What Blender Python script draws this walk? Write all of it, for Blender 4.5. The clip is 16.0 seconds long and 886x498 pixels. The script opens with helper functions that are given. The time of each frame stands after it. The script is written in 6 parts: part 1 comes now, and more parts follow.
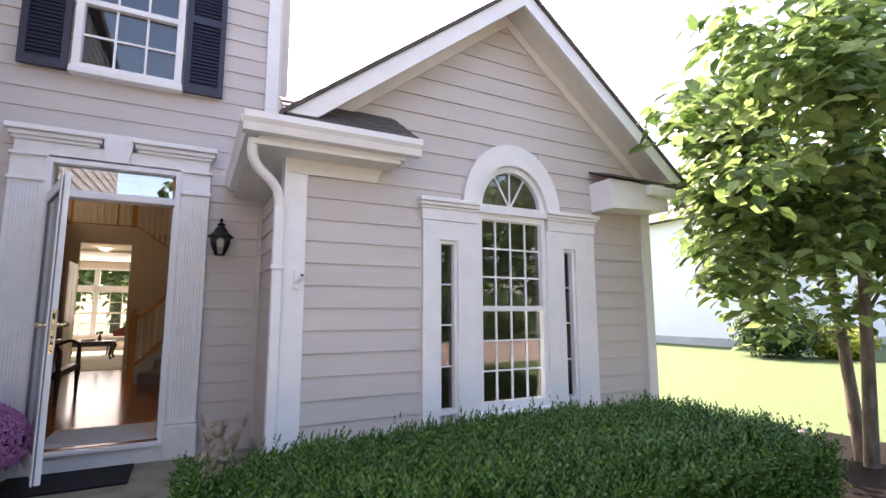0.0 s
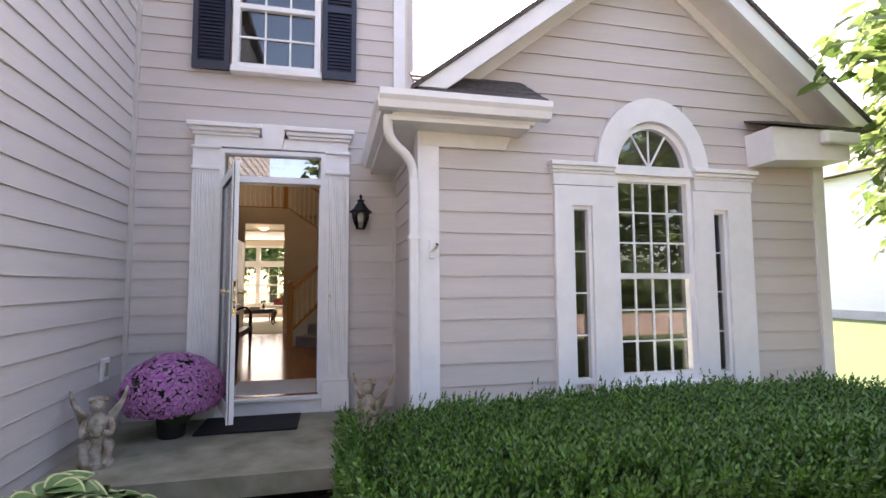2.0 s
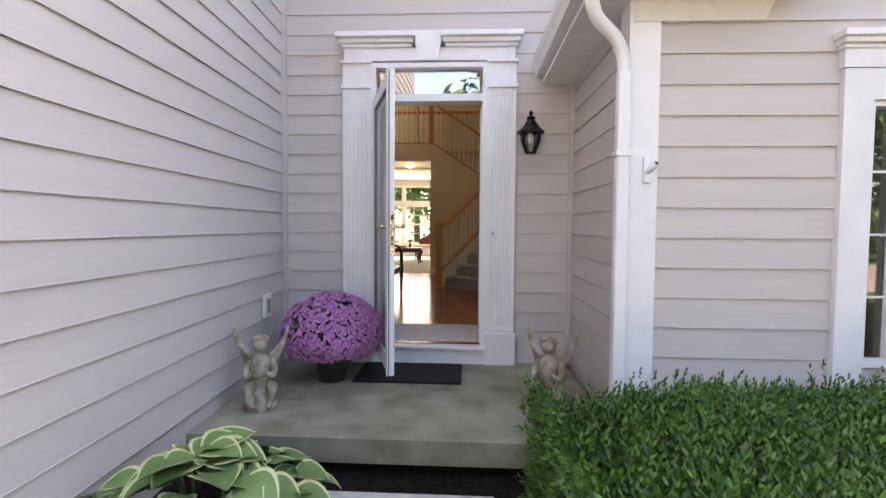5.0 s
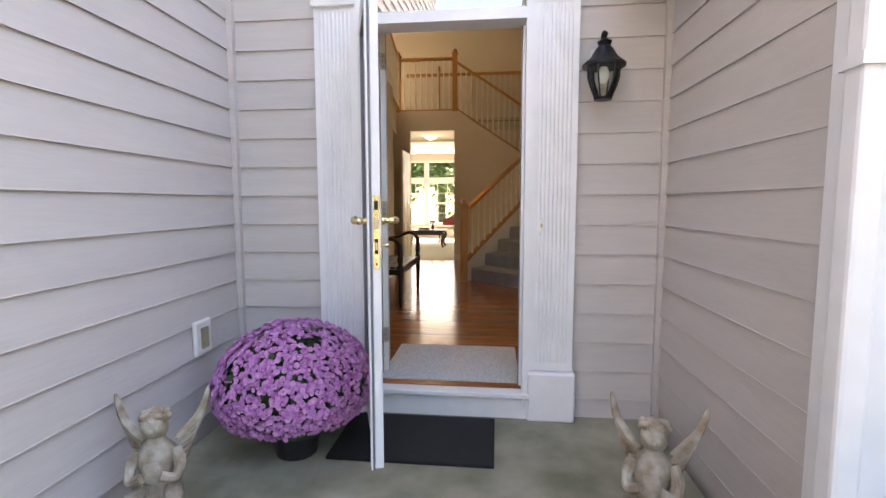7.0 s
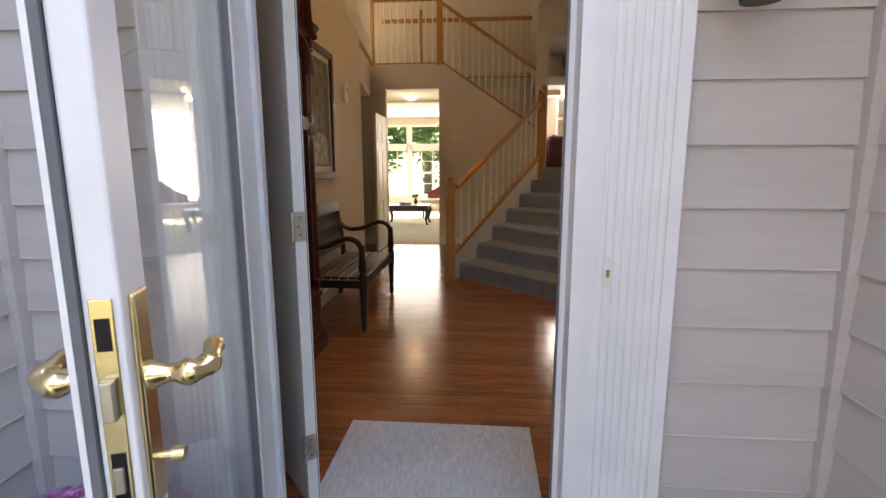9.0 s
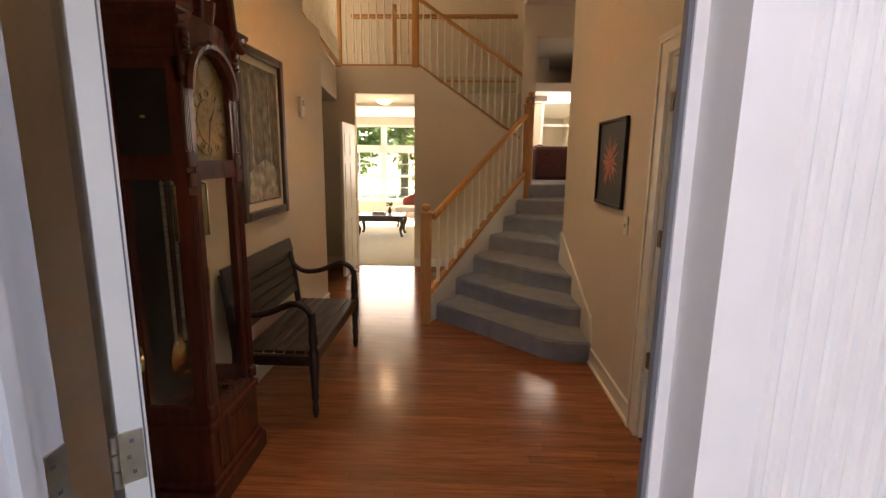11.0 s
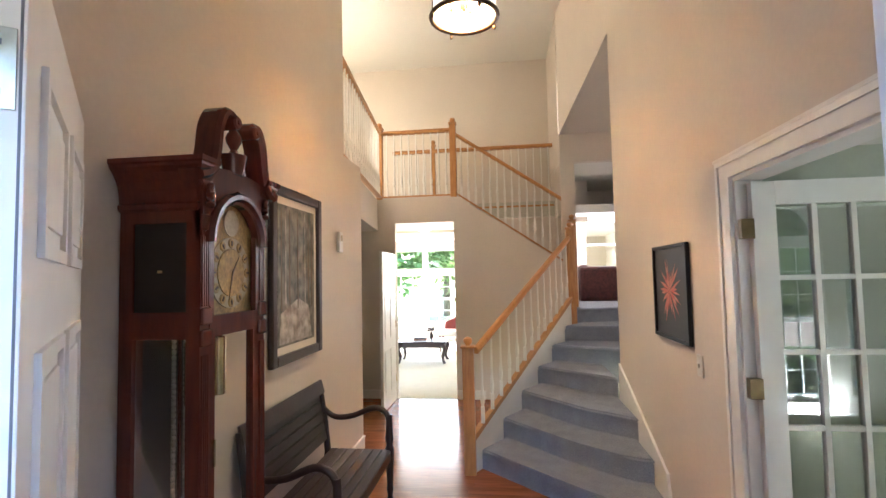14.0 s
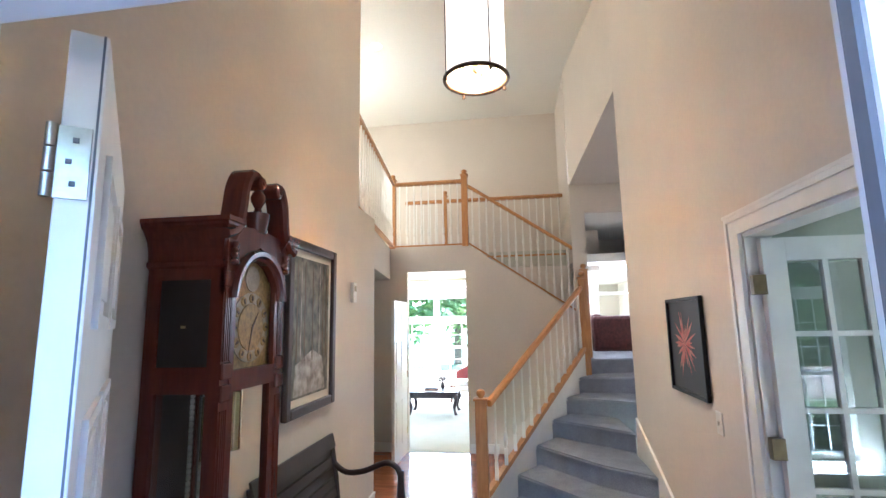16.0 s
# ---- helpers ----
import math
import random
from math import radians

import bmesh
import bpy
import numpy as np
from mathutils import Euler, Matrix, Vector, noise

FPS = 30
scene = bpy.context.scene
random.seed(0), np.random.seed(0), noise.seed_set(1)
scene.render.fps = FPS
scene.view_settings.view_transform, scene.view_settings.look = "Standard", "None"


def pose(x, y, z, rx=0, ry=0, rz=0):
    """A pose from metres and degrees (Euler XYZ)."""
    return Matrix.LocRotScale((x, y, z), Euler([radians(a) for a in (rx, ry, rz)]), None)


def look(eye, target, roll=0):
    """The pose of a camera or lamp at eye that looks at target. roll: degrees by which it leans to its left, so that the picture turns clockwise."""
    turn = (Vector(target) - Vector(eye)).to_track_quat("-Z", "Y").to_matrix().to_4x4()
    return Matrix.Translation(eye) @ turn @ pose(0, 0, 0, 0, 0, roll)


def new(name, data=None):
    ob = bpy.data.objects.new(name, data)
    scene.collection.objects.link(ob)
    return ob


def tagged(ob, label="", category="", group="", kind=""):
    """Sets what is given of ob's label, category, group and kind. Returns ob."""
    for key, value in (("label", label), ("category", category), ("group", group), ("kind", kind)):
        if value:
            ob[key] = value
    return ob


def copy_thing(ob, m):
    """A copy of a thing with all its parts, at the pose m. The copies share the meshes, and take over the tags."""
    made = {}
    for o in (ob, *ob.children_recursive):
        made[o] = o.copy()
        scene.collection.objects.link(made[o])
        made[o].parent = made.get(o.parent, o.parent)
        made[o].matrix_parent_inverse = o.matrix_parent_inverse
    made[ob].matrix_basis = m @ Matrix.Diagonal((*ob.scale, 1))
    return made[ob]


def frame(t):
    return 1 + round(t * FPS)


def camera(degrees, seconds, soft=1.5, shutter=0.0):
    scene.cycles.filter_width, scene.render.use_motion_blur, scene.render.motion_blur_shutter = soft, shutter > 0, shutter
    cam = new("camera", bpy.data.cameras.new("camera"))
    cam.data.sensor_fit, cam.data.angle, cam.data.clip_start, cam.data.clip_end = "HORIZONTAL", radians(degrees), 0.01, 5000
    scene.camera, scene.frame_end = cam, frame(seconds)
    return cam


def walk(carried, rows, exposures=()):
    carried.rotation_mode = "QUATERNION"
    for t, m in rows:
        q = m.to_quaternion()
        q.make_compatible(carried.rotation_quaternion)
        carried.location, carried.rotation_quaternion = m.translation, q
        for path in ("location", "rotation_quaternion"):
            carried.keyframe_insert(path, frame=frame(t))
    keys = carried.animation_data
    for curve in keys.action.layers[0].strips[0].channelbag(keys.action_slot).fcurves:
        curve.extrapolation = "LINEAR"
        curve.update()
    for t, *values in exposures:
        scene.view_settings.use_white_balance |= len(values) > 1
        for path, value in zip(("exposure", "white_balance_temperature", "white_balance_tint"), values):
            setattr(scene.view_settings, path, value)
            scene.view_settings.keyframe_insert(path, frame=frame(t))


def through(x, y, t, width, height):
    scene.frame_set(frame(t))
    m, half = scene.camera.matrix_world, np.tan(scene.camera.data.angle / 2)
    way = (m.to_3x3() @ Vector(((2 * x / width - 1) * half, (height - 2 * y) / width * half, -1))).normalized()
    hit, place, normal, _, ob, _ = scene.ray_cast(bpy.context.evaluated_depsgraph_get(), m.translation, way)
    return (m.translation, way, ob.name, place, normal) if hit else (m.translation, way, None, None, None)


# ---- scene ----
cam = camera(85.3, 16.0)
PATH = [
    (0, (0.25, 0.003, 1.2), (1.164, 1.763, 1.459), -0.1),
    (0.5, (0.243, 0.01, 1.194), (1.118, 1.794, 1.429), -0.1),
    (1, (0.23, 0.014, 1.193), (0.991, 1.852, 1.399), 0.1),
    (1.5, (0.207, 0.031, 1.176), (0.808, 1.93, 1.357), 0.1),
    (2, (0.182, 0.039, 1.166), (0.629, 1.983, 1.313), -0.3),
    (2.5, (0.151, 0.063, 1.159), (0.468, 2.034, 1.271), -0.4),
    (3, (0.108, 0.113, 1.153), (0.307, 2.101, 1.238), -0.3),
    (3.5, (0.035, 0.2, 1.146), (0.14, 2.197, 1.204), 0.1),
    (4, (-0.035, 0.359, 1.135), (-0.001, 2.359, 1.138), 0.5),
    (4.4, (-0.057, 0.521, 1.107), (-0.078, 2.52, 1.066), 0.2),
    (4.5, (-0.065, 0.583, 1.116), (-0.095, 2.581, 1.059), 0.5),
    (4.7, (-0.053, 0.702, 1.115), (-0.113, 2.7, 1.039), 0.6),
    (7, (-0.103, 2.27, 1.186), (-0.32, 4.249, 0.996), -0.1),
    (7.5, (-0.115, 2.617, 1.181), (-0.343, 4.59, 0.946), -0.0),
    (8, (-0.159, 3.011, 1.207), (-0.373, 4.981, 0.933), -0.2),
    (8.5, (-0.174, 3.369, 1.253), (-0.363, 5.336, 0.945), -0.2),
    (9, (-0.187, 3.694, 1.347), (-0.351, 5.659, 1.01), -0.1),
    (11.3, (-0.22, 4.594, 1.7), (-0.288, 6.558, 1.327), 0.7),
    (11.5, (-0.192, 4.658, 1.705), (-0.27, 6.626, 1.353), 0.7),
    (12, (-0.197, 4.762, 1.721), (-0.298, 6.737, 1.424), 0.1),
    (12.5, (-0.211, 4.830, 1.749), (-0.33, 6.817, 1.548), -0.5),
    (13, (-0.205, 4.830, 1.767), (-0.374, 6.821, 1.678), -1.2),
    (13.5, (-0.211, 4.806, 1.785), (-0.431, 6.793, 1.801), -1.4),
    (14, (-0.217, 4.773, 1.794), (-0.464, 6.754, 1.905), -1.2),
    (14.5, (-0.227, 4.753, 1.806), (-0.47, 6.730, 1.989), -1.2),
    (15, (-0.225, 4.735, 1.816), (-0.475, 6.704, 2.06), -1.3),
    (15.5, (-0.228, 4.724, 1.816), (-0.494, 6.685, 2.105), -1.2),
    (16, (-0.226, 4.717, 1.831), (-0.511, 6.674, 2.133), -1.0),
]
EXPOSURES = [(0.0, 2.45, 7200, 24), (2.0, 2.55, 7500, 24), (4.5, 2.8, 7700, 22), (7.0, 3.35, 7750, 19), (9.2, 3.28, 7400, 19), (11.3, 3.6, 8000, 24), (12.5, 4.62, 6300, 18), (14.0, 4.65, 5550, 16), (16.0, 4.75, 4750, 12)]
walk(cam, [(t, look(eye, target, roll)) for t, eye, target, roll in PATH], EXPOSURES)

# ---- light ----
world = bpy.data.worlds.new("sky")
scene.world = world
world.use_nodes = True
wn = world.node_tree
sky = wn.nodes.new("ShaderNodeTexSky")
sky.sky_type = 'NISHITA'
sky.sun_disc = False
SUN_AZ, SUN_EL = radians(14), radians(50)
sky.sun_elevation, sky.sun_rotation = SUN_EL, SUN_AZ
sky.air_density, sky.dust_density = 1.0, 2.2
wn.links.new(sky.outputs[0], wn.nodes["Background"].inputs[0])
wn.nodes["Background"].inputs[1].default_value = 0.15
sun_dir = Vector((math.sin(SUN_AZ) * math.cos(SUN_EL), math.cos(SUN_AZ) * math.cos(SUN_EL), math.sin(SUN_EL)))
sun = new("sun", bpy.data.lights.new("sun", 'SUN'))
sun.data.energy, sun.data.angle, sun.data.color = 4.0, radians(0.6), (1.0, 0.95, 0.86)
sun.matrix_world = look(sun_dir * 40, (0, 0, 0))


def area_lamp(name, eye, target, sx, sy, watts, color):
    ob = new(name, bpy.data.lights.new(name, 'AREA'))
    ob.data.shape, ob.data.size, ob.data.size_y = 'RECTANGLE', sx, sy
    ob.data.energy, ob.data.color = watts, color
    ob.matrix_world = look(eye, target)
    return ob


def bulb(name, at, watts, color, r=0.04):
    ob = new(name, bpy.data.lights.new(name, 'POINT'))
    ob.data.energy, ob.data.color, ob.data.shadow_soft_size = watts, color, r
    ob.location = at
    return ob


area_lamp("living_window_light", (-1.9, 17.3, 1.6), (-1.9, 10, 1.2), 4.0, 2.2, 14, (1.0, 0.98, 0.95))
# added fill lamp hidden below the sill, facing up to brighten the study
area_lamp("study_fill_light", (2.825, 3.86, 0.28), (2.825, 3.76, 0.68), 0.9, 0.16, 2.9, (0.93, 1.0, 0.88))
area_lamp("landing_window_light", (1.70, 13.85, 2.3), (1.2, 11.0, 2.7), 0.8, 0.9, 5, (1.0, 0.98, 0.95))
bulb("pendant_bulb", (-0.44, 8.1, 3.95), 7, (1.0, 0.78, 0.5), 0.06)
bulb("upper_hall_bulb", (-2.9, 10.9, 4.0), 5.2, (1.0, 0.86, 0.62), 0.25)
bulb("hall_bulb", (-1.45, 12.3, 2.42), 0.7, (1.0, 0.75, 0.45), 0.05)

# ---- materials ----


def material(name, color, rough=0.6, metal=0.0, scale=20.0, vary=0.12, bump=0.1, stretch=(1, 1, 1), second=None,
             blotch=0.0, per_object=0.0, spec=0.5, bump_scale=None, coords="Object"):
    m = bpy.data.materials.new(name)
    m.use_nodes = True
    n, l = m.node_tree.nodes, m.node_tree.links
    p = n["Principled BSDF"]
    p.inputs["Roughness"].default_value, p.inputs["Metallic"].default_value = rough, metal
    p.inputs["Specular IOR Level"].default_value = spec
    tc, mp = n.new("ShaderNodeTexCoord"), n.new("ShaderNodeMapping")
    if coords == "World":
        geo = n.new("ShaderNodeNewGeometry")
        l.new(geo.outputs["Position"], mp.inputs["Vector"])
    else:
        l.new(tc.outputs[coords], mp.inputs["Vector"])
    mp.inputs["Scale"].default_value = stretch
    no = n.new("ShaderNodeTexNoise")
    no.inputs["Scale"].default_value, no.inputs["Detail"].default_value = scale, 6
    l.new(mp.outputs[0], no.inputs["Vector"])
    ramp = n.new("ShaderNodeValToRGB")
    dark = second or tuple(c * (1 - vary * 2) for c in color)
    light = color if second else tuple(min(1, c * (1 + vary)) for c in color)
    ramp.color_ramp.elements[0].color, ramp.color_ramp.elements[1].color = (*dark, 1), (*light, 1)
    ramp.color_ramp.elements[0].position, ramp.color_ramp.elements[1].position = 0.3, 0.7
    l.new(no.outputs["Fac"], ramp.inputs["Fac"])
    out = ramp.outputs["Color"]
    if blotch:
        nb = n.new("ShaderNodeTexNoise")
        nb.inputs["Scale"].default_value, nb.inputs["Detail"].default_value = max(0.6, scale * 0.07), 4
        l.new(mp.outputs[0], nb.inputs["Vector"])
        mr = n.new("ShaderNodeMapRange")
        mr.inputs["From Min"].default_value, mr.inputs["From Max"].default_value = 0.3, 0.7
        mr.inputs["To Min"].default_value, mr.inputs["To Max"].default_value = 1 - blotch, 1 + blotch * 0.5
        l.new(nb.outputs["Fac"], mr.inputs["Value"])
        hs = n.new("ShaderNodeHueSaturation")
        l.new(out, hs.inputs["Color"])
        l.new(mr.outputs[0], hs.inputs["Value"])
        out = hs.outputs["Color"]
    if per_object:
        oi = n.new("ShaderNodeObjectInfo")
        mr2 = n.new("ShaderNodeMapRange")
        mr2.inputs["To Min"].default_value, mr2.inputs["To Max"].default_value = 1 - per_object, 1 + per_object
        l.new(oi.outputs["Random"], mr2.inputs["Value"])
        hs2 = n.new("ShaderNodeHueSaturation")
        l.new(out, hs2.inputs["Color"])
        l.new(mr2.outputs[0], hs2.inputs["Value"])
        out = hs2.outputs["Color"]
    l.new(out, p.inputs["Base Color"])
    if bump:
        nf = n.new("ShaderNodeTexNoise")
        nf.inputs["Scale"].default_value, nf.inputs["Detail"].default_value = bump_scale or scale * 3, 5
        l.new(mp.outputs[0], nf.inputs["Vector"])
        b = n.new("ShaderNodeBump")
        b.inputs["Strength"].default_value, b.inputs["Distance"].default_value = bump, 0.01
        l.new(nf.outputs["Fac"], b.inputs["Height"])
        l.new(b.outputs[0], p.inputs["Normal"])
    return m


def leaf_material(name, dark, light, rough=0.45, through=0.25):
    m = material(name, light, rough, 0, 3, 0.2, 0, second=dark)
    n, l = m.node_tree.nodes, m.node_tree.links
    p = n["Principled BSDF"]
    geo = n.new("ShaderNodeNewGeometry")
    ramp = n.new("ShaderNodeValToRGB")
    ramp.color_ramp.elements[0].color, ramp.color_ramp.elements[1].color = (*dark, 1), (*light, 1)
    l.new(geo.outputs["Random Per Island"], ramp.inputs["Fac"])
    l.new(ramp.outputs[0], p.inputs["Base Color"])
    tr, mix = n.new("ShaderNodeBsdfTranslucent"), n.new("ShaderNodeMixShader")
    l.new(ramp.outputs[0], tr.inputs["Color"])
    mix.inputs[0].default_value = through
    l.new(p.outputs[0], mix.inputs[1])
    l.new(tr.outputs[0], mix.inputs[2])
    l.new(mix.outputs[0], n["Material Output"].inputs[0])
    return m


def glass_material(name, tint=(0.95, 0.97, 0.96), gloss=1.0, ior=1.5):
    m = bpy.data.materials.new(name)
    m.use_nodes = True
    n, l = m.node_tree.nodes, m.node_tree.links
    n.remove(n["Principled BSDF"])
    t, g, f, mix = (n.new("ShaderNodeBsdfTransparent"), n.new("ShaderNodeBsdfGlossy"), n.new("ShaderNodeFresnel"), n.new("ShaderNodeMixShader"))
    t.inputs[0].default_value = (*tint, 1)
    g.inputs["Roughness"].default_value = 0.01
    f.inputs[0].default_value = ior
    ml = n.new("ShaderNodeMath")
    ml.operation, ml.use_clamp = 'MULTIPLY', True
    ml.inputs[1].default_value = gloss
    l.new(f.outputs[0], ml.inputs[0])
    l.new(ml.outputs[0], mix.inputs[0])
    l.new(t.outputs[0], mix.inputs[1])
    l.new(g.outputs[0], mix.inputs[2])
    l.new(mix.outputs[0], n["Material Output"].inputs[0])
    return m


def glow_material(name, color, strength):
    m = bpy.data.materials.new(name)
    m.use_nodes = True
    p = m.node_tree.nodes["Principled BSDF"]
    p.inputs["Base Color"].default_value = (*color, 1)
    p.inputs["Emission Color"].default_value = (*color, 1)
    p.inputs["Emission Strength"].default_value = strength
    return m


SIDING = material("siding_paint", (0.56, 0.51, 0.475), 0.55, 0, 6, 0.02, 0.10, (1, 1, 14), blotch=0.05, per_object=0.025, bump_scale=10, coords="World")
TRIM = material("white_trim_paint", (0.80, 0.79, 0.78), 0.42, 0, 8, 0.025, 0.05, blotch=0.05, coords="World")
SOFFIT = material("soffit_paint", (0.76, 0.74, 0.70), 0.5, 0, 8, 0.03, 0.05, blotch=0.06, coords="World")
SHUTTER = material("shutter_navy", (0.022, 0.024, 0.045), 0.45, 0, 12, 0.1, 0.05)
SHINGLE = material("roof_shingle", (0.10, 0.085, 0.08), 0.9, 0, 40, 0.25, 0.4, blotch=0.3, coords="World")
CONCRETE = material("aged_concrete", (0.35, 0.325, 0.245), 0.85, 0, 4, 0.12, 0.25, second=(0.17, 0.165, 0.10), blotch=0.4, coords="World")
PATHSTONE = material("pale_concrete", (0.46, 0.45, 0.43), 0.85, 0, 18, 0.1, 0.25, blotch=0.2, coords="World")
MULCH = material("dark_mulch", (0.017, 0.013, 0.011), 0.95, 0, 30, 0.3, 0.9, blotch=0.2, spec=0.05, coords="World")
GRASS = material("lawn_grass", (0.085, 0.125, 0.028), 0.9, 0, 60, 0.25, 0.6, second=(0.05, 0.085, 0.017), blotch=0.15, coords="World")
DRIVE = material("pinkish_drive", (0.42, 0.31, 0.26), 0.9, 0, 20, 0.1, 0.2, blotch=0.1, coords="World")
BARK = material("bark", (0.17, 0.13, 0.10), 0.9, 0, 18, 0.25, 0.6, (1, 1, 0.3))
LEAF = leaf_material("tree_leaf", (0.06, 0.12, 0.025), (0.34, 0.46, 0.16), 0.28, 0.45)
GARDEN_LEAF = leaf_material("garden_leaf", (0.09, 0.17, 0.04), (0.26, 0.38, 0.12), 0.5, 0.5)
FAR_LEAF = leaf_material("far_leaf", (0.03, 0.07, 0.015), (0.10, 0.17, 0.04), 0.5, 0.3)
HEDGE = leaf_material("hedge_leaf", (0.02, 0.062, 0.009), (0.085, 0.215, 0.024), 0.42, 0.3)
# near-black green for foliage cores: the shade between leaves put into the colour
CORE_SHADE = material("core_shade", (0.015, 0.035, 0.008), 0.9, 0, 40, 0.3, 0.8)
YELLOW_LEAF = leaf_material("yellow_leaf", (0.25, 0.28, 0.03), (0.42, 0.45, 0.06), 0.5, 0.3)
HOSTA = material("hosta_green", (0.10, 0.19, 0.055), 0.5, 0, 8, 0.15, 0.15, (1, 6, 1), per_object=0.25)
HOSTA_EDGE = material("hosta_cream", (0.42, 0.47, 0.22), 0.5, 0, 8, 0.1, 0.1, per_object=0.2)
PETAL = leaf_material("mum_petal", (0.46, 0.15, 0.40), (0.78, 0.40, 0.68), 0.6, 0.2)
MUM_LEAF = leaf_material("mum_leaf", (0.02, 0.035, 0.012), (0.05, 0.08, 0.025), 0.6, 0.1)
POT = material("pot_plastic", (0.018, 0.018, 0.022), 0.5, 0, 20, 0.1, 0.02)
STATUE = material("weathered_cast_stone", (0.50, 0.45, 0.37), 0.85, 0, 16, 0.1, 0.4, second=(0.20, 0.13, 0.07), blotch=0.3)
RUBBER = material("black_door_mat", (0.012, 0.012, 0.013), 0.95, 0, 80, 0.2, 0.8)
BLACK = material("black_metal", (0.012, 0.012, 0.014), 0.4, 0.6, 30, 0.1, 0.05)
BRASS = material("polished_brass", (0.76, 0.62, 0.36), 0.22, 1.0, 20, 0.05, 0.02)
ANTIQUE = material("antique_brass", (0.15, 0.11, 0.055), 0.42, 0.9, 20, 0.1, 0.03)
STEEL = material("brushed_hinge", (0.55, 0.52, 0.45), 0.35, 1.0, 40, 0.08, 0.02)
GASKET = material("grey_gasket", (0.14, 0.14, 0.15), 0.6, 0, 20, 0.05, 0)
STORM = glass_material("storm_glass", (0.95, 0.97, 0.96), 0.5)
GLASS = glass_material("window_glass", (0.48, 0.51, 0.50), 2.4)
CLEAR = glass_material("clear_glass")
CLOCK_GLASS = glass_material("clock_glass", (0.9, 0.91, 0.9), 0.45)
TRANSOM = glass_material("coated_transom_glass", (0.55, 0.57, 0.58), 9.0)
STUDY_GLASS = glass_material("study_door_glass", (0.86, 0.88, 0.86), 3.2)
WALL = material("cream_wall_paint", (0.67, 0.595, 0.50), 0.75, 0, 40, 0.015, 0.06, blotch=0.02, coords="World", bump_scale=180)
CEIL = material("ceiling_paint", (0.76, 0.73, 0.65), 0.8, 0, 40, 0.015, 0.06, coords="World")
OFFICE = material("sage_wall_paint", (0.50, 0.52, 0.43), 0.75, 0, 40, 0.015, 0.05, coords="World")
IN_TRIM = material("interior_trim", (0.78, 0.75, 0.68), 0.38, 0, 10, 0.02, 0.02, coords="World")
OAK = material("honey_oak", (0.53, 0.255, 0.075), 0.34, 0, 9, 0.16, 0.06, (6, 6, 0.7), second=(0.40, 0.17, 0.045))
PLANK = material("oak_floor", (0.37, 0.135, 0.05), 0.16, 0, 5, 0.15, 0.03, (0.9, 14, 1), second=(0.22, 0.068, 0.024), per_object=0.16, coords="World")
CARPET = material("blue_grey_carpet", (0.34, 0.36, 0.41), 0.97, 0, 120, 0.12, 0.8, blotch=0.12, coords="World", bump_scale=500)
BEIGE = material("beige_carpet", (0.55, 0.53, 0.42), 0.97, 0, 120, 0.08, 0.6, blotch=0.06, coords="World")
RUG = material("grey_woven_mat", (0.62, 0.62, 0.61), 0.95, 0, 90, 0.1, 0.5, (1, 0.25, 1), coords="World")
MAHOG = material("mahogany", (0.125, 0.025, 0.013), 0.26, 0, 8, 0.2, 0.04, (5, 5, 0.6), second=(0.085, 0.017, 0.010))
EBONY = material("dark_teak", (0.030, 0.013, 0.010), 0.32, 0, 10, 0.2, 0.06, (5, 5, 1))
DARK_IN = material("clock_interior", (0.02, 0.012, 0.01), 0.6, 0, 10, 0.1, 0.02)
DIAL = material("gilt_dial", (0.38, 0.26, 0.09), 0.4, 0.25, 60, 0.25, 0.2)
SILVER = material("silvered_ring", (0.40, 0.34, 0.22), 0.45, 0.2, 60, 0.1, 0.05)
SILVER_DARK = material("dial_numeral", (0.06, 0.04, 0.03), 0.5, 0, 30, 0.1, 0)
PAINT_FOREST = material("painting_forest", (0.26, 0.24, 0.18), 0.5, 0, 7, 0.2, 0.05, (2, 2, 1.6), second=(0.03, 0.035, 0.03), blotch=0.4)
PAINT_PATH = material("painting_path", (0.50, 0.46, 0.40), 0.5, 0, 16, 0.15, 0.05, second=(0.16, 0.13, 0.10))
MATBOARD = material("cream_matboard", (0.68, 0.62, 0.52), 0.8, 0, 40, 0.02, 0.02)
NIGHT = material("print_black", (0.012, 0.011, 0.013), 0.5, 0, 20, 0.1, 0)
RED_PETAL = material("print_red", (0.50, 0.06, 0.04), 0.55, 0, 20, 0.25, 0, second=(0.55, 0.25, 0.18))
SOFA = material("maroon_upholstery", (0.075, 0.018, 0.016), 0.8, 0, 30, 0.25, 0.3)
SETTEE = material("red_damask", (0.28, 0.05, 0.04), 0.7, 0, 40, 0.2, 0.2)
IVORY = material("ivory_plastic", (0.72, 0.70, 0.64), 0.4, 0, 30, 0.02, 0)
SHADE = glow_material("lit_linen_shade", (1.0, 0.74, 0.44), 0.12)
LIT = glow_material("lit_frosted_glass", (1.0, 0.82, 0.55), 0.35)
WHITE_HOUSE = material("white_house_siding", (0.82, 0.81, 0.79), 0.6, 0, 3, 0.03, 0.05, (1, 1, 10), coords="World")
BOOK = material("book_cover", (0.35, 0.20, 0.13), 0.6, 0, 20, 0.2, 0)
ROCK = material("rock", (0.30, 0.26, 0.23), 0.9, 0, 9, 0.2, 0.6)

# ---- mesh helpers ----


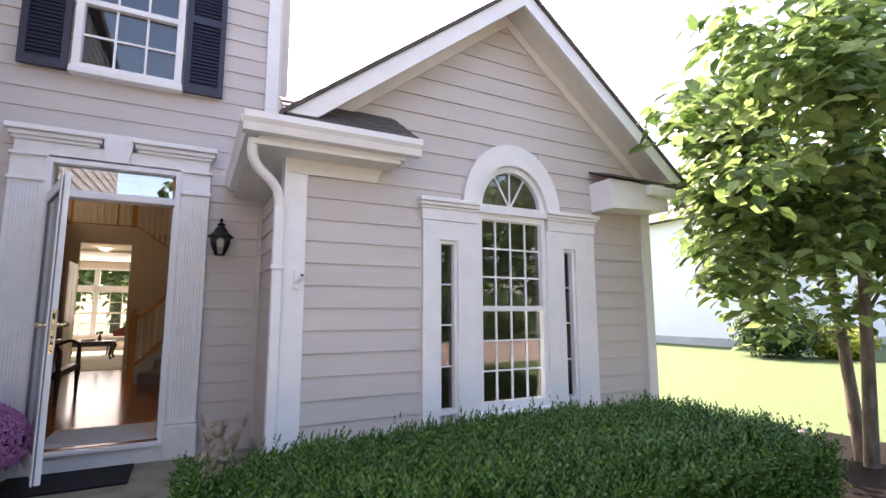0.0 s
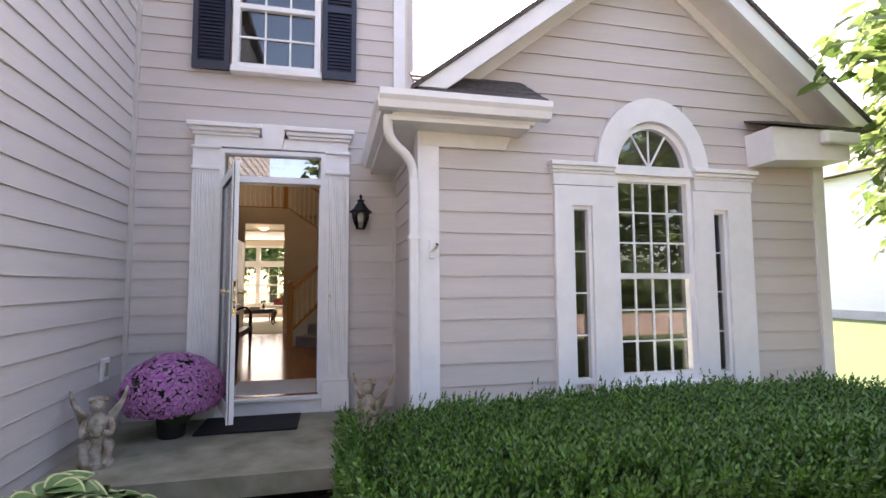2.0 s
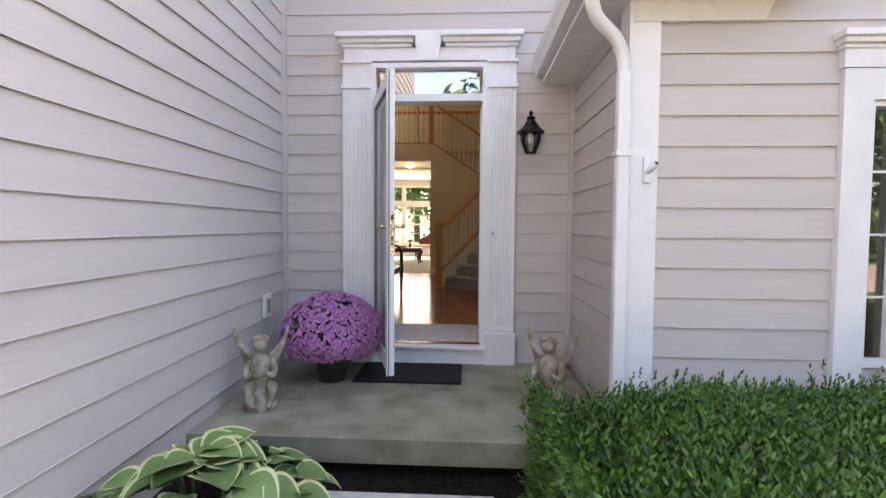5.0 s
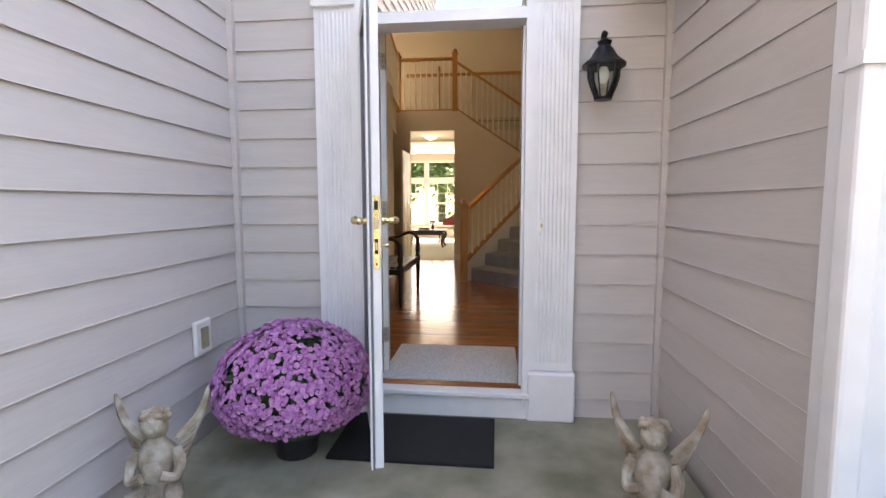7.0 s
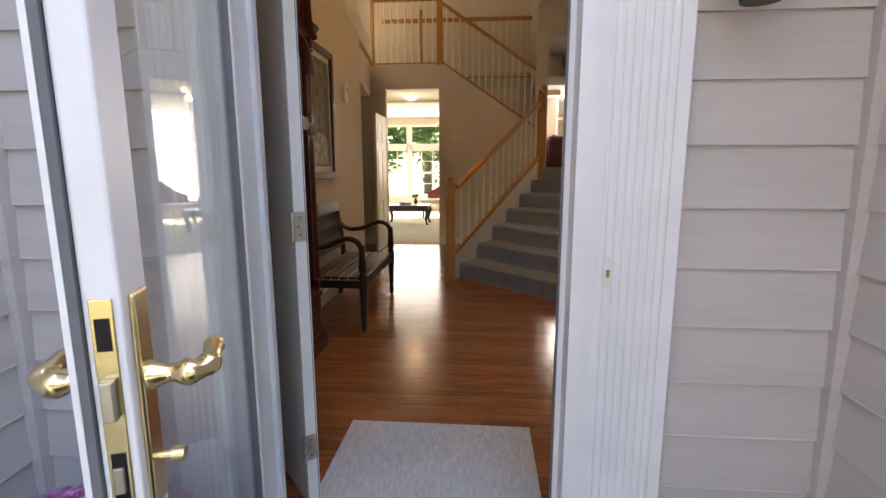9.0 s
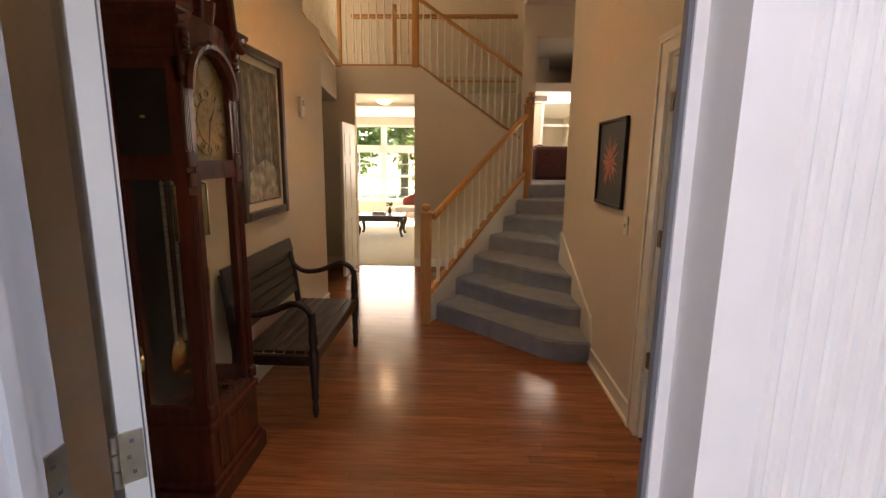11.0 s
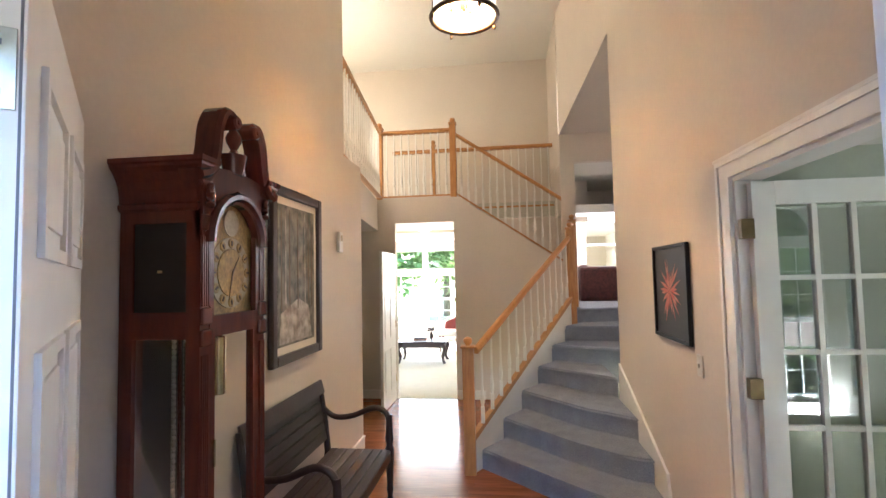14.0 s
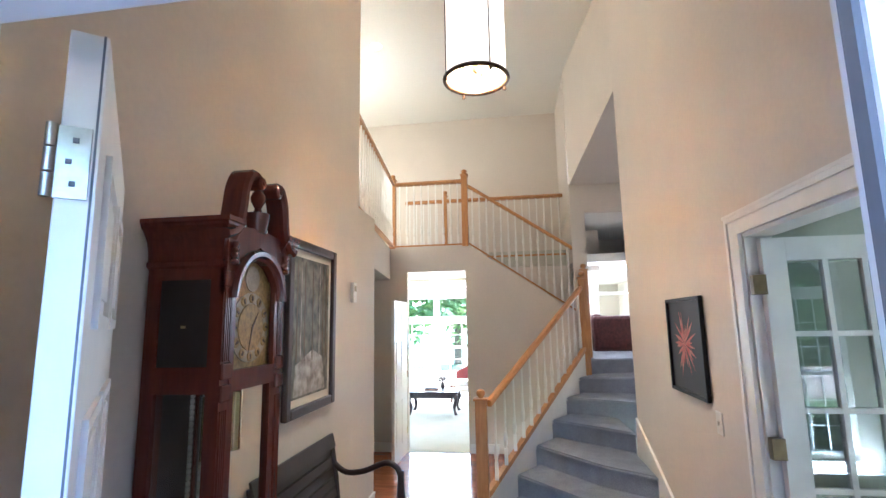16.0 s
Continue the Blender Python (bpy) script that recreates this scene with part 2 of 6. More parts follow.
def box(bm, x0, x1, y0, y1, z0, z1, bevel=0.0):
    vs = [bm.verts.new((x, y, z)) for x in (x0, x1) for y in (y0, y1) for z in (z0, z1)]
    fs = [bm.faces.new([vs[i] for i in f]) for f in ((0, 1, 3, 2), (4, 6, 7, 5), (0, 4, 5, 1), (2, 3, 7, 6), (0, 2, 6, 4), (1, 5, 7, 3))]
    if bevel:
        bmesh.ops.bevel(bm, geom=list({e for f in fs for e in f.edges}), offset=bevel, segments=2, affect='EDGES', profile=0.5)


def prism(bm, pts, offset):
    """A flat outline pushed along a vector into a solid."""
    off = Vector(offset)
    a = [bm.verts.new(p) for p in pts]
    b = [bm.verts.new(Vector(p) + off) for p in pts]
    k = len(pts)
    bm.faces.new(a)
    bm.faces.new(b[::-1])
    for i in range(k):
        bm.faces.new((a[i], b[i], b[(i + 1) % k], a[(i + 1) % k]))


def lathe(bm, profile, at=(0, 0, 0), seg=16, axis="z"):
    """Spins (radius, height) pairs round an upright axis."""
    o = Vector(at)
    rings = []
    for r, h in profile:
        ring = []
        for i in range(seg):
            a = 2 * math.pi * i / seg
            v = Vector((r * math.cos(a), r * math.sin(a), h))
            if axis == "x":
                v = Vector((v.z, v.x, v.y))
            elif axis == "y":
                v = Vector((v.x, v.z, v.y))
            ring.append(bm.verts.new(o + v))
        rings.append(ring)
    for p, q in zip(rings, rings[1:]):
        for i in range(seg):
            bm.faces.new((p[i], p[(i + 1) % seg], q[(i + 1) % seg], q[i]))
    bm.faces.new(rings[0][::-1])
    bm.faces.new(rings[-1])


def tube(bm, pts, radii, seg=8):
    """A round rod along a line of points."""
    pts = [Vector(p) for p in pts]
    if isinstance(radii, (int, float)):
        radii = [radii] * len(pts)
    rings = []
    ref = None
    for i, p in enumerate(pts):
        d = (pts[min(i + 1, len(pts) - 1)] - pts[max(i - 1, 0)]).normalized()
        if ref is None:
            ref = d.orthogonal().normalized()
        ref = (ref - d * ref.dot(d)).normalized()
        other = d.cross(ref)
        rings.append([bm.verts.new(p + radii[i] * (math.cos(a) * ref + math.sin(a) * other)) for a in (2 * math.pi * j / seg for j in range(seg))])
    for p, q in zip(rings, rings[1:]):
        for i in range(seg):
            bm.faces.new((p[i], p[(i + 1) % seg], q[(i + 1) % seg], q[i]))
    bm.faces.new(rings[0][::-1])
    bm.faces.new(rings[-1])


def curve(pts, n=8):
    """A smooth line through points."""
    pts = [Vector(p) for p in pts]
    out = []
    for i in range(len(pts) - 1):
        a, b, c, d = pts[max(i - 1, 0)], pts[i], pts[i + 1], pts[min(i + 2, len(pts) - 1)]
        for j in range(n):
            t = j / n
            out.append(0.5 * ((2 * b) + (c - a) * t + (2 * a - 5 * b + 4 * c - d) * t * t + (3 * b - a - 3 * c + d) * t ** 3))
    return out + [pts[-1]]


def blob(bm, at, r, rough=0.15, seed=0, sub=2):
    got = bmesh.ops.create_icosphere(bm, subdivisions=sub, radius=1)
    for v in got["verts"]:
        k = 1 + rough * noise.noise(v.co * 2.3 + Vector((seed * 7.1, 0, 0)))
        v.co = Vector((v.co.x * r[0] * k, v.co.y * r[1] * k, v.co.z * r[2] * k)) + Vector(at)


def mesh_of(name, bm, mat, smooth=False):
    bmesh.ops.recalc_face_normals(bm, faces=bm.faces)
    me = bpy.data.meshes.new(name)
    bm.to_mesh(me)
    bm.free()
    me.materials.append(mat)
    if smooth:
        for p in me.polygons:
            p.use_smooth = True
        me.set_sharp_from_angle(angle=radians(40))
    return me


def part(name, bm, mat, parent, label="", smooth=False):
    ob = new(name, mesh_of(name, bm, mat, smooth))
    ob.parent = parent
    return tagged(ob, label) if label else ob


def thing(name, label, category, at=(0, 0, 0), rz=0, group=""):
    ob = new(name)
    ob.empty_display_size = 0.1
    ob.matrix_world = pose(*at, 0, 0, rz)
    return tagged(ob, label, category, group)


def solid(name, bm, mat, label, category, group="", kind="", smooth=False):
    return tagged(new(name, mesh_of(name, bm, mat, smooth)), label, category, group, kind)


def structure(name, boxes, mat, label, category="wall"):
    bm = bmesh.new()
    for b in boxes:
        box(bm, *b)
    return solid(name, bm, mat, label, category, kind="structure")


def bpart(name, boxes, mat, parent, label="", bevel=0.0):
    bm = bmesh.new()
    for b in boxes:
        box(bm, *b, bevel=bevel)
    return part(name, bm, mat, parent, label)


def cloud_mesh(name, verts, faces, mat):
    me = bpy.data.meshes.new(name)
    me.from_pydata(verts, [], faces)
    me.materials.append(mat)
    me.update()
    return me


def leaf_cloud(name, mat, centers, normals, size, rng, long=1.6, jitter=0.35, ups=None):
    """Many small folded leaves, four corners and a mid-rib each, as one mesh."""
    verts, faces = [], []
    for c, nrm in zip(centers, normals):
        s = size * rng.uniform(1 - jitter, 1 + jitter)
        nv = Vector(nrm).normalized()
        d = Vector(ups) if ups else Vector((rng.uniform(-1, 1), rng.uniform(-1, 1), rng.uniform(-1, 0.6)))
        d = (d - nv * d.dot(nv))
        if d.length < 1e-3:
            d = nv.orthogonal()
        d.normalize()
        w = nv.cross(d)
        c = Vector(c)
        k = len(verts)
        fold = nv * s * 0.14
        verts += [c, c + d * s * long * 0.35 + w * s * 0.45 + fold, c + d * s * long * 0.8 + w * s * 0.3 + fold * 0.6, c + d * s * long - fold,
                  c + d * s * long * 0.8 - w * s * 0.3 + fold * 0.6, c + d * s * long * 0.35 - w * s * 0.45 + fold, c + d * s * long * 0.55]
        faces += [(k, k + 1, k + 2, k + 6), (k + 6, k + 2, k + 3), (k + 6, k + 3, k + 4), (k, k + 6, k + 4, k + 5)]
    return cloud_mesh(name, verts, faces, mat)

# ---- large structure: ground ----
F, P, G, R = 0.08, -0.075, -0.30, 0.1795
XL, XR = -1.665, 0.845
structure("ground", [(-150, 150, -150, 150, -0.6, G)], GRASS, "bright green mown lawn reaching to the distance", "lawn")
# third box runs on to y -4.2: added dark ground for the window's reflection
structure("planting_bed", [(-1.68, -0.95, -2.5, 3.5, G - 0.05, G + 0.03), (-0.95, 0.2, 3.30, 3.56, G - 0.05, G + 0.02), (0.14, 6.6, -4.2, 3.55, G - 0.05, G + 0.03), (4.7, 7.3, 0.2, 3.3, G - 0.05, G + 0.025)],
          MULCH, "dark brown mulch bed along the house, with an added strip darkening window reflections", "mulch")
porch = structure("porch", [(-1.66, 0.80, 3.50, 5.08, -0.215, P)], CONCRETE, "weathered mossy concrete porch slab with stained top", "porch")
# base borrows the mulch's dark colour as shade under the slab edge
structure("porch_base", [(-1.62, 0.78, 3.56, 5.07, G - 0.05, -0.215)], MULCH, "recessed porch base coloured dark as the shade under the slab", "porch")
pv = thing("front_path", "pale grey concrete slab path leading to the porch", "path")
pv["kind"] = "structure"
for i in range(5):
    bpart("slab", [(-0.80 + 0.01 * (i % 2), 0.09, 3.31 - 0.80 * (i + 1), 3.29 - 0.80 * i, G - 0.03, -0.255)], PATHSTONE, pv, bevel=0.008)
structure("driveway", [(-40, 40, -13.5, -5.0, G - 0.05, G + 0.02)], DRIVE, "pinkish sunlit concrete drive across the front", "driveway")

# ---- house shell ----
wall_front = structure("wall_front", [(-1.80, -0.90, 5.10, 5.14, G, 6.2), (0.10, 0.90, 5.10, 5.14, G, 6.2), (-0.90, 0.10, 5.10, 5.14, 2.50, 3.34), (-0.90, -0.75, 5.10, 5.14, 3.34, 4.75),
                                     (-0.03, 0.10, 5.10, 5.14, 3.34, 4.75), (-0.90, 0.10, 5.10, 5.14, 4.75, 6.2), (-0.90, 0.10, 5.10, 5.14, G, 0.02)], SIDING, "beige lap-sided front wall round the entry")
GX = -1.46   # the garage wall runs a little askew of the entry walls
bm = bmesh.new()
prism(bm, [(-1.9, -3.0, G), (GX - 0.005, -3.0, G), (-1.705, 5.10, G), (-1.9, 5.10, G)], (0, 0, 6.2 - G))
wall_garage = solid("wall_garage", bm, SIDING, "beige lap-sided tall side wall of the garage wing", "wall", kind="structure")
wall_side = structure("wall_wing_side", [(0.845, 0.96, 3.75, 5.10, G, 2.62)], SIDING, "beige lap-sided return wall beside the entry")
CX, RIDGE, PITCH = 2.79, 4.135, 0.777
bm = bmesh.new()
for x0, x1, z0, z1 in ((0.84, 2.06, G, 2.4), (3.55, 4.63, G, 2.4), (2.06, 2.24, G, 0.37), (3.40, 3.55, G, 0.42), (2.06, 2.24, 1.80, 2.4), (3.40, 3.55, 1.80, 2.4), (2.24, 2.45, G, 2.4), (3.20, 3.40, G, 2.4),
                       (2.45, 3.20, G, 0.36)):
    box(bm, x0, x1, 3.60, 3.75, z0, z1)
# the gable, cut round the arch
AC = 2.825
arch = [(AC + 0.375 * math.cos(a), 3.60, 2.12 + 0.40 * math.sin(a)) for a in (math.pi * i / 12 for i in range(13))]
prism(bm, [(0.84, 3.60, 2.4), (2.45, 3.60, 2.4)] + [p for p in arch[::-1] if p[2] > 2.4] + [(3.20, 3.60, 2.4), (4.63, 3.60, 2.4), (4.63, 3.60, 2.55), (CX, 3.60, 4.03), (0.84, 3.60, 2.52)], (0, 0.15, 0))
wall_wing = solid("wall_wing", bm, SIDING, "beige lap-sided gabled wall of the front wing", "wall", kind="structure")
structure("wall_office_right", [(4.48, 4.63, 3.75, 8.1, G, 2.55)], OFFICE, "plain sage side wall of the study")

# roof planes of the wing
for side in (-1, 1):
    def rake(d, drop):
        return (CX + side * d, RIDGE - drop - PITCH * d)

    def slope_board(name, y0, depth, drop0, drop1, d1, mat, label):
        bm = bmesh.new()
        (ax, az_), (bx, bz), (cx, cz), (dx, dz) = rake(0, drop0), rake(d1, drop0), rake(d1, drop1), rake(0, drop1)
        prism(bm, [(ax, y0, az_), (bx, y0, bz), (cx, y0, cz), (dx, y0, dz)], (0, depth, 0))
        return solid(name, bm, mat, label, "roof" if mat is SHINGLE else "trim", kind="structure")
    slope_board("wing_roof", 3.235, 1.845 if side < 0 else 5.0, -0.035, 0.0, 2.09, SHINGLE, "dark grey shingled gable roof slope of the wing")
    if side < 0:
        slope_board("wing_roof", 5.08, 3.2, -0.035, 0.0, CX - 1.07, SHINGLE, "dark grey shingled roof slope beside the main house")
    bm = bmesh.new()
    foot = 2.55
    prism(bm, [(CX, 3.26, RIDGE - 0.003), (CX + side * (RIDGE - foot) / PITCH, 3.26, foot), (CX + side * (RIDGE - 0.16 - foot) / PITCH, 3.26, foot), (CX, 3.26, RIDGE - 0.16)], (0, 0.035, 0))
    solid("rake_board", bm, TRIM, "white painted rake board edging the gable", "trim", kind="structure")
    slope_board("rake_soffit", 3.297, 0.30, 0.06, 0.09, 1.93, SOFFIT, "cream soffit under the gable overhang")
    slope_board("frieze_board", 3.562, 0.022, 0.092, 0.20, 1.80 if side > 0 else 1.72, SOFFIT, "cream frieze board under the rake")

# eave return with gutter
ev = thing("eave_return", "white boxed eave return with gutter at the wing corner", "eave")
ev["kind"] = "structure"
bpart("soffit", [(0.56, 1.62, 3.35, 3.585, 2.33, 2.36), (0.56, 0.84, 3.585, 5.07, 2.33, 2.36)], SOFFIT, ev)
bpart("fascia", [(0.60, 1.66, 3.345, 3.37, 2.36, 2.52), (1.62, 1.66, 3.37, 3.585, 2.36, 2.50), (0.58, 0.61, 3.37, 5.07, 2.36, 2.52)], TRIM, ev)
bm = bmesh.new()
prism(bm, [(0.48, 3.34, 2.385), (0.48, 3.27, 2.39), (0.48, 3.255, 2.44), (0.48, 3.235, 2.47), (0.48, 3.235, 2.515), (0.48, 3.34, 2.515)], (1.28, 0, 0))
part("gutter", bm, TRIM, ev)
bm = bmesh.new()
prism(bm, [(0.575, 3.34, 2.385), (0.505, 3.34, 2.39), (0.49, 3.34, 2.44), (0.47, 3.34, 2.47), (0.47, 3.34, 2.515), (0.575, 3.34, 2.515)], (0, 1.73, 0))
part("gutter", bm, TRIM, ev)
bm = bmesh.new()
prism(bm, [(0.82, 3.56, 2.33), (0.82, 3.56, 2.22), (1.50, 3.56, 2.22), (1.55, 3.56, 2.33)], (0, 0.03, 0))
part("frieze", bm, SOFFIT, ev)
for i in range(4):
    f0, f1 = i / 4, (i + 1) / 4 + 0.04
    bm = bmesh.new()
    rows = [(0.74, 1.73 - 0.09 * f, 3.25 + 0.335 * f, 2.52 + 0.27 * f) for f in (f0, f1)]
    (a0_, b0_, y0_, z0_), (a1_, b1_, y1_, z1_) = rows
    prism(bm, [(a0_, y0_, z0_ + 0.012), (b0_, y0_, z0_ + 0.012), (b1_, y1_, z1_), (a1_, y1_, z1_)], (0, 0, -0.012))
    part("shingle", bm, SHINGLE, ev)
er = thing("eave_return", "small white eave return at the far gable foot", "eave")
er["kind"] = "structure"
bm = bmesh.new()
prism(bm, [(3.80, 3.30, 2.49), (4.62, 3.30, 2.49), (4.62, 3.30, 2.24), (3.82, 3.30, 2.20)], (0, 0.285, 0))
part("box", bm, TRIM, er)
bpart("gutter", [(4.28, 4.66, 3.22, 3.295, 2.36, 2.47)], TRIM, er, bevel=0.02)
bm = bmesh.new()
prism(bm, [(3.77, 3.25, 2.495), (4.68, 3.25, 2.495), (4.64, 3.58, 2.61), (3.80, 3.58, 2.61)], (0, 0, 0.02))
part("shingle", bm, SHINGLE, er)

# downspout
ds = thing("downspout", "white metal downspout with a curved elbow down the corner", "downspout")
bm = bmesh.new()
tube(bm, curve([(0.56, 3.40, 2.38), (0.56, 3.42, 2.28), (0.60, 3.46, 2.20), (0.70, 3.50, 2.12), (0.755, 3.53, 2.03), (0.765, 3.535, 1.9)], 5), 0.036, 10)
part("elbow", bm, TRIM, ds, smooth=True)
bpart("pipe", [(0.73, 0.80, 3.50, 3.57, G, 1.95)], TRIM, ds, bevel=0.012)
bpart("strap", [(0.722, 0.808, 3.492, 3.578, 1.5, 1.53)], TRIM, ds)

# corner boards
structure("corner_board", [(0.80, 0.965, 3.565, 3.595, G, 2.33), (0.80, 0.84, 3.595, 3.72, G, 2.33)], TRIM, "white corner board of the wing", "trim")
structure("corner_board", [(4.53, 4.645, 3.565, 3.595, G, 2.28), (4.632, 4.66, 3.595, 3.72, G, 2.28)], TRIM, "white corner board of the wing", "trim")
structure("corner_board", [(0.80, 0.91, 5.055, 5.095, 2.50, 6.2), (0.902, 0.93, 5.095, 5.2, 2.50, 6.2)], TRIM, "white corner board of the main house", "trim")
structure("corner_board", [(-1.693, -1.655, 5.05, 5.095, P, 6.2)], SIDING, "beige inside corner strip by the garage wall", "trim")
structure("corner_board", [(0.80, 0.838, 5.055, 5.095, P, 2.33)], SIDING, "beige inside corner strip beside the wing", "trim")
structure("wall_main_right", [(0.97, 1.05, 5.26, 9.36, 2.6, 6.2), (0.97, 1.05, 9.36, 12.9, 4.25, 6.2)], SIDING, "beige upper side wall of the main house")
structure("main_roof", [(-2.6, 1.2, 5.0, 13.2, 6.2, 6.4)], SHINGLE, "dark shingled main roof", "roof")
structure("garage_roof", [(-6.0, -1.4, -3.2, 5.0, 6.2, 6.35)], SHINGLE, "dark shingled garage roof", "roof")
bm = bmesh.new()
prism(bm, [(1.06, 8.1, 4.30), (1.06, 9.6, 5.44), (1.06, 9.6, 4.26), (1.06, 8.1, 4.24)], (1.25, 0, 0))
solid("far_roof", bm, SHINGLE, "brown shingled roof slope behind the wing", "roof", kind="structure")

# ---- entry surround ----
es = thing("door_surround", "white classical door surround with fluted pilasters and keystone", "door surround")
es["kind"] = "structure"
for x0, x1 in ((-1.145, -0.90), (0.10, 0.34)):
    pil = bpart("pilaster", [(x0, x1, 5.025, 5.09, 0.22, 2.50)], TRIM, es)
    for i in range(8):
        a = x0 + 0.03 + i * (x1 - x0 - 0.06) / 8
        bm = bmesh.new()
        prism(bm, [(a + 0.002, 5.025, 0.27), (a + 0.007, 5.0205, 0.27), (a + 0.014, 5.0205, 0.27), (a + 0.019, 5.025, 0.27)], (0, 0, 1.99))
        part("reed", bm, TRIM, pil)
    bpart("plinth", [(x0 - 0.015, x1 + 0.015, 4.985, 5.09, P, 0.215)], TRIM, es, bevel=0.012)
    bpart("neck_band", [(x0 - 0.012, x1 + 0.012, 5.0, 5.024, 2.29, 2.325)], TRIM, es, bevel=0.006)
    bpart("capital", [(x0 - 0.012, x1 + 0.012, 4.995, 5.09, 2.50, 2.525)], TRIM, es, bevel=0.005)
bpart("frieze", [(-1.13, 0.325, 5.02, 5.09, 2.525, 2.63)], TRIM, es)
for x0, x1 in ((-1.17, -0.53), (-0.285, 0.365)):
    for j, (z0, z1, d) in enumerate(((2.63, 2.66, 0.03), (2.66, 2.70, 0.055), (2.70, 2.745, 0.09))):
        bpart("cornice", [(x0 - 0.02 * j + 0.02, x1 + 0.02 * j - 0.02, 5.02 - d, 5.09, z0, z1)], TRIM, es, bevel=0.008)
bm = bmesh.new()
prism(bm, [(-0.53, 4.985, 2.765), (-0.285, 4.985, 2.765), (-0.325, 4.985, 2.515), (-0.49, 4.985, 2.515)], (0, 0.1, 0))
part("keystone", bm, TRIM, es)
bpart("jamb", [(-0.90, -0.855, 5.0, 5.14, 0.02, 2.50), (0.055, 0.10, 5.0, 5.14, 0.02, 2.50)], TRIM, es)
bpart("head", [(-0.855, 0.055, 5.0, 5.14, 2.46, 2.50), (-0.855, 0.055, 4.985, 5.14, 2.175, 2.235)], TRIM, es)
bpart("transom_pane", [(-0.83, 0.03, 5.07, 5.076, 2.235, 2.46)], TRANSOM, es, "sky-reflecting transom light")
bpart("stop", [(0.04, 0.055, 5.085, 5.11, 0.1, 2.17), (-0.855, -0.84, 5.085, 5.11, 0.1, 2.17)], TRIM, es)
bpart("weather_strip", [(0.034, 0.04, 5.09, 5.105, 0.1, 2.17)], GASKET, es, "dark weather strip")
bpart("inner_jamb", [(-0.92, -0.885, 5.142, 5.212, F, 2.29)], TRIM, es)
bpart("inner_jamb", [(0.10, 0.14, 5.142, 5.212, F, 2.29)], TRIM, es)
bpart("inner_head", [(-0.885, 0.10, 5.142, 5.212, 2.255, 2.29), (-0.92, 0.14, 5.142, 5.15, 2.29, 2.34)], TRIM, es)
for hz in (0.29, 1.10, 2.0):
    jp = bpart("jamb_hinge_leaf", [(-0.885, -0.882, 5.165, 5.212, hz, hz + 0.10)], STEEL, es, "worn metal hinge leaf")
    bpart("screw", [(-0.882, -0.8805, 5.185, 5.193, hz + 0.02, hz + 0.028), (-0.882, -0.8805, 5.178, 5.186, hz + 0.072, hz + 0.08)], GASKET, jp)
bpart("inner_casing", [(-1.0, -0.925, 5.212, 5.228, F, 2.36), (0.145, 0.22, 5.212, 5.228, F, 2.36), (-0.925, 0.145, 5.212, 5.228, 2.295, 2.36)], IN_TRIM, es)
bpart("riser_board", [(-0.90, 0.10, 5.02, 5.09, P, 0.055)], TRIM, es)
bpart("sill", [(-0.90, 0.10, 4.985, 5.08, 0.055, 0.085)], TRIM, es, bevel=0.006)
bpart("threshold", [(-0.855, 0.055, 5.08, 5.145, 0.05, 0.090)], PLANK, es, "brown wooden threshold")

# ---- doors ----


def lever_set(parent, sign, y, x, z):
    """Plate, swelling lever and thumb turn on one face of a door that lies along its own x axis."""
    lo, hi = sorted((y, y + sign * 0.007))
    plate = bpart("plate", [(x - 0.02, x + 0.02, lo, hi, z - 0.16, z + 0.10)], BRASS, parent, bevel=0.003)
    bm = bmesh.new()
    line = curve([(x, y, z), (x, y + sign * 0.03, z), (x, y + sign * 0.056, z), (x - 0.014, y + sign * 0.066, z + 0.002), (x - 0.05, y + sign * 0.064, z + 0.008), (x - 0.085, y + sign * 0.06, z + 0.002), (x - 0.108, y + sign * 0.058, z - 0.012)], 5)
    n = len(line) - 1
    tube(bm, line, [0.0135 + 0.004 * math.sin(9 * math.pi * i / n) * (1 - i / n) - 0.005 * (i / n) ** 3 for i in range(n + 1)], 12)
    part("lever", bm, BRASS, plate, "brass lever handle", smooth=True)
    if sign > 0:
        bm = bmesh.new()
        tube(bm, [(x, y, z - 0.10), (x, y + 0.02, z - 0.10), (x, y + 0.022, z - 0.10), (x, y + 0.036, z - 0.10)], [0.006, 0.005, 0.009, 0.009], 10)
        part("thumb_turn", bm, BRASS, plate, smooth=True)


hx, hy, ex_, ey_ = -0.862, 4.995, -0.575, 4.14
ang = math.degrees(math.atan2(ey_ - hy, ex_ - hx))
WIDE = 0.905
st = thing("storm_door", "white full-glass storm door standing open over the porch", "door", (hx, hy, 0.085), ang)
st["kind"] = "structure"
bpart("stile", [(0, 0.075, -0.018, 0.018, 0, 2.09)], TRIM, st, bevel=0.004)
bpart("stile", [(WIDE - 0.075, WIDE, -0.018, 0.018, 0, 2.09)], TRIM, st, bevel=0.004)
bpart("rail", [(0.075, WIDE - 0.075, -0.018, 0.018, 0, 0.13)], TRIM, st, bevel=0.004)
bpart("rail", [(0.075, WIDE - 0.075, -0.018, 0.018, 2.01, 2.09)], TRIM, st, bevel=0.004)
bpart("gasket", [(0.075, 0.083, -0.012, 0.012, 0.13, 2.01), (WIDE - 0.083, WIDE - 0.075, -0.012, 0.012, 0.13, 2.01), (0.083, WIDE - 0.083, -0.012, 0.012, 0.13, 0.138), (0.083, WIDE - 0.083, -0.012, 0.012, 2.002, 2.01)],
      GASKET, st, "grey glazing gasket")
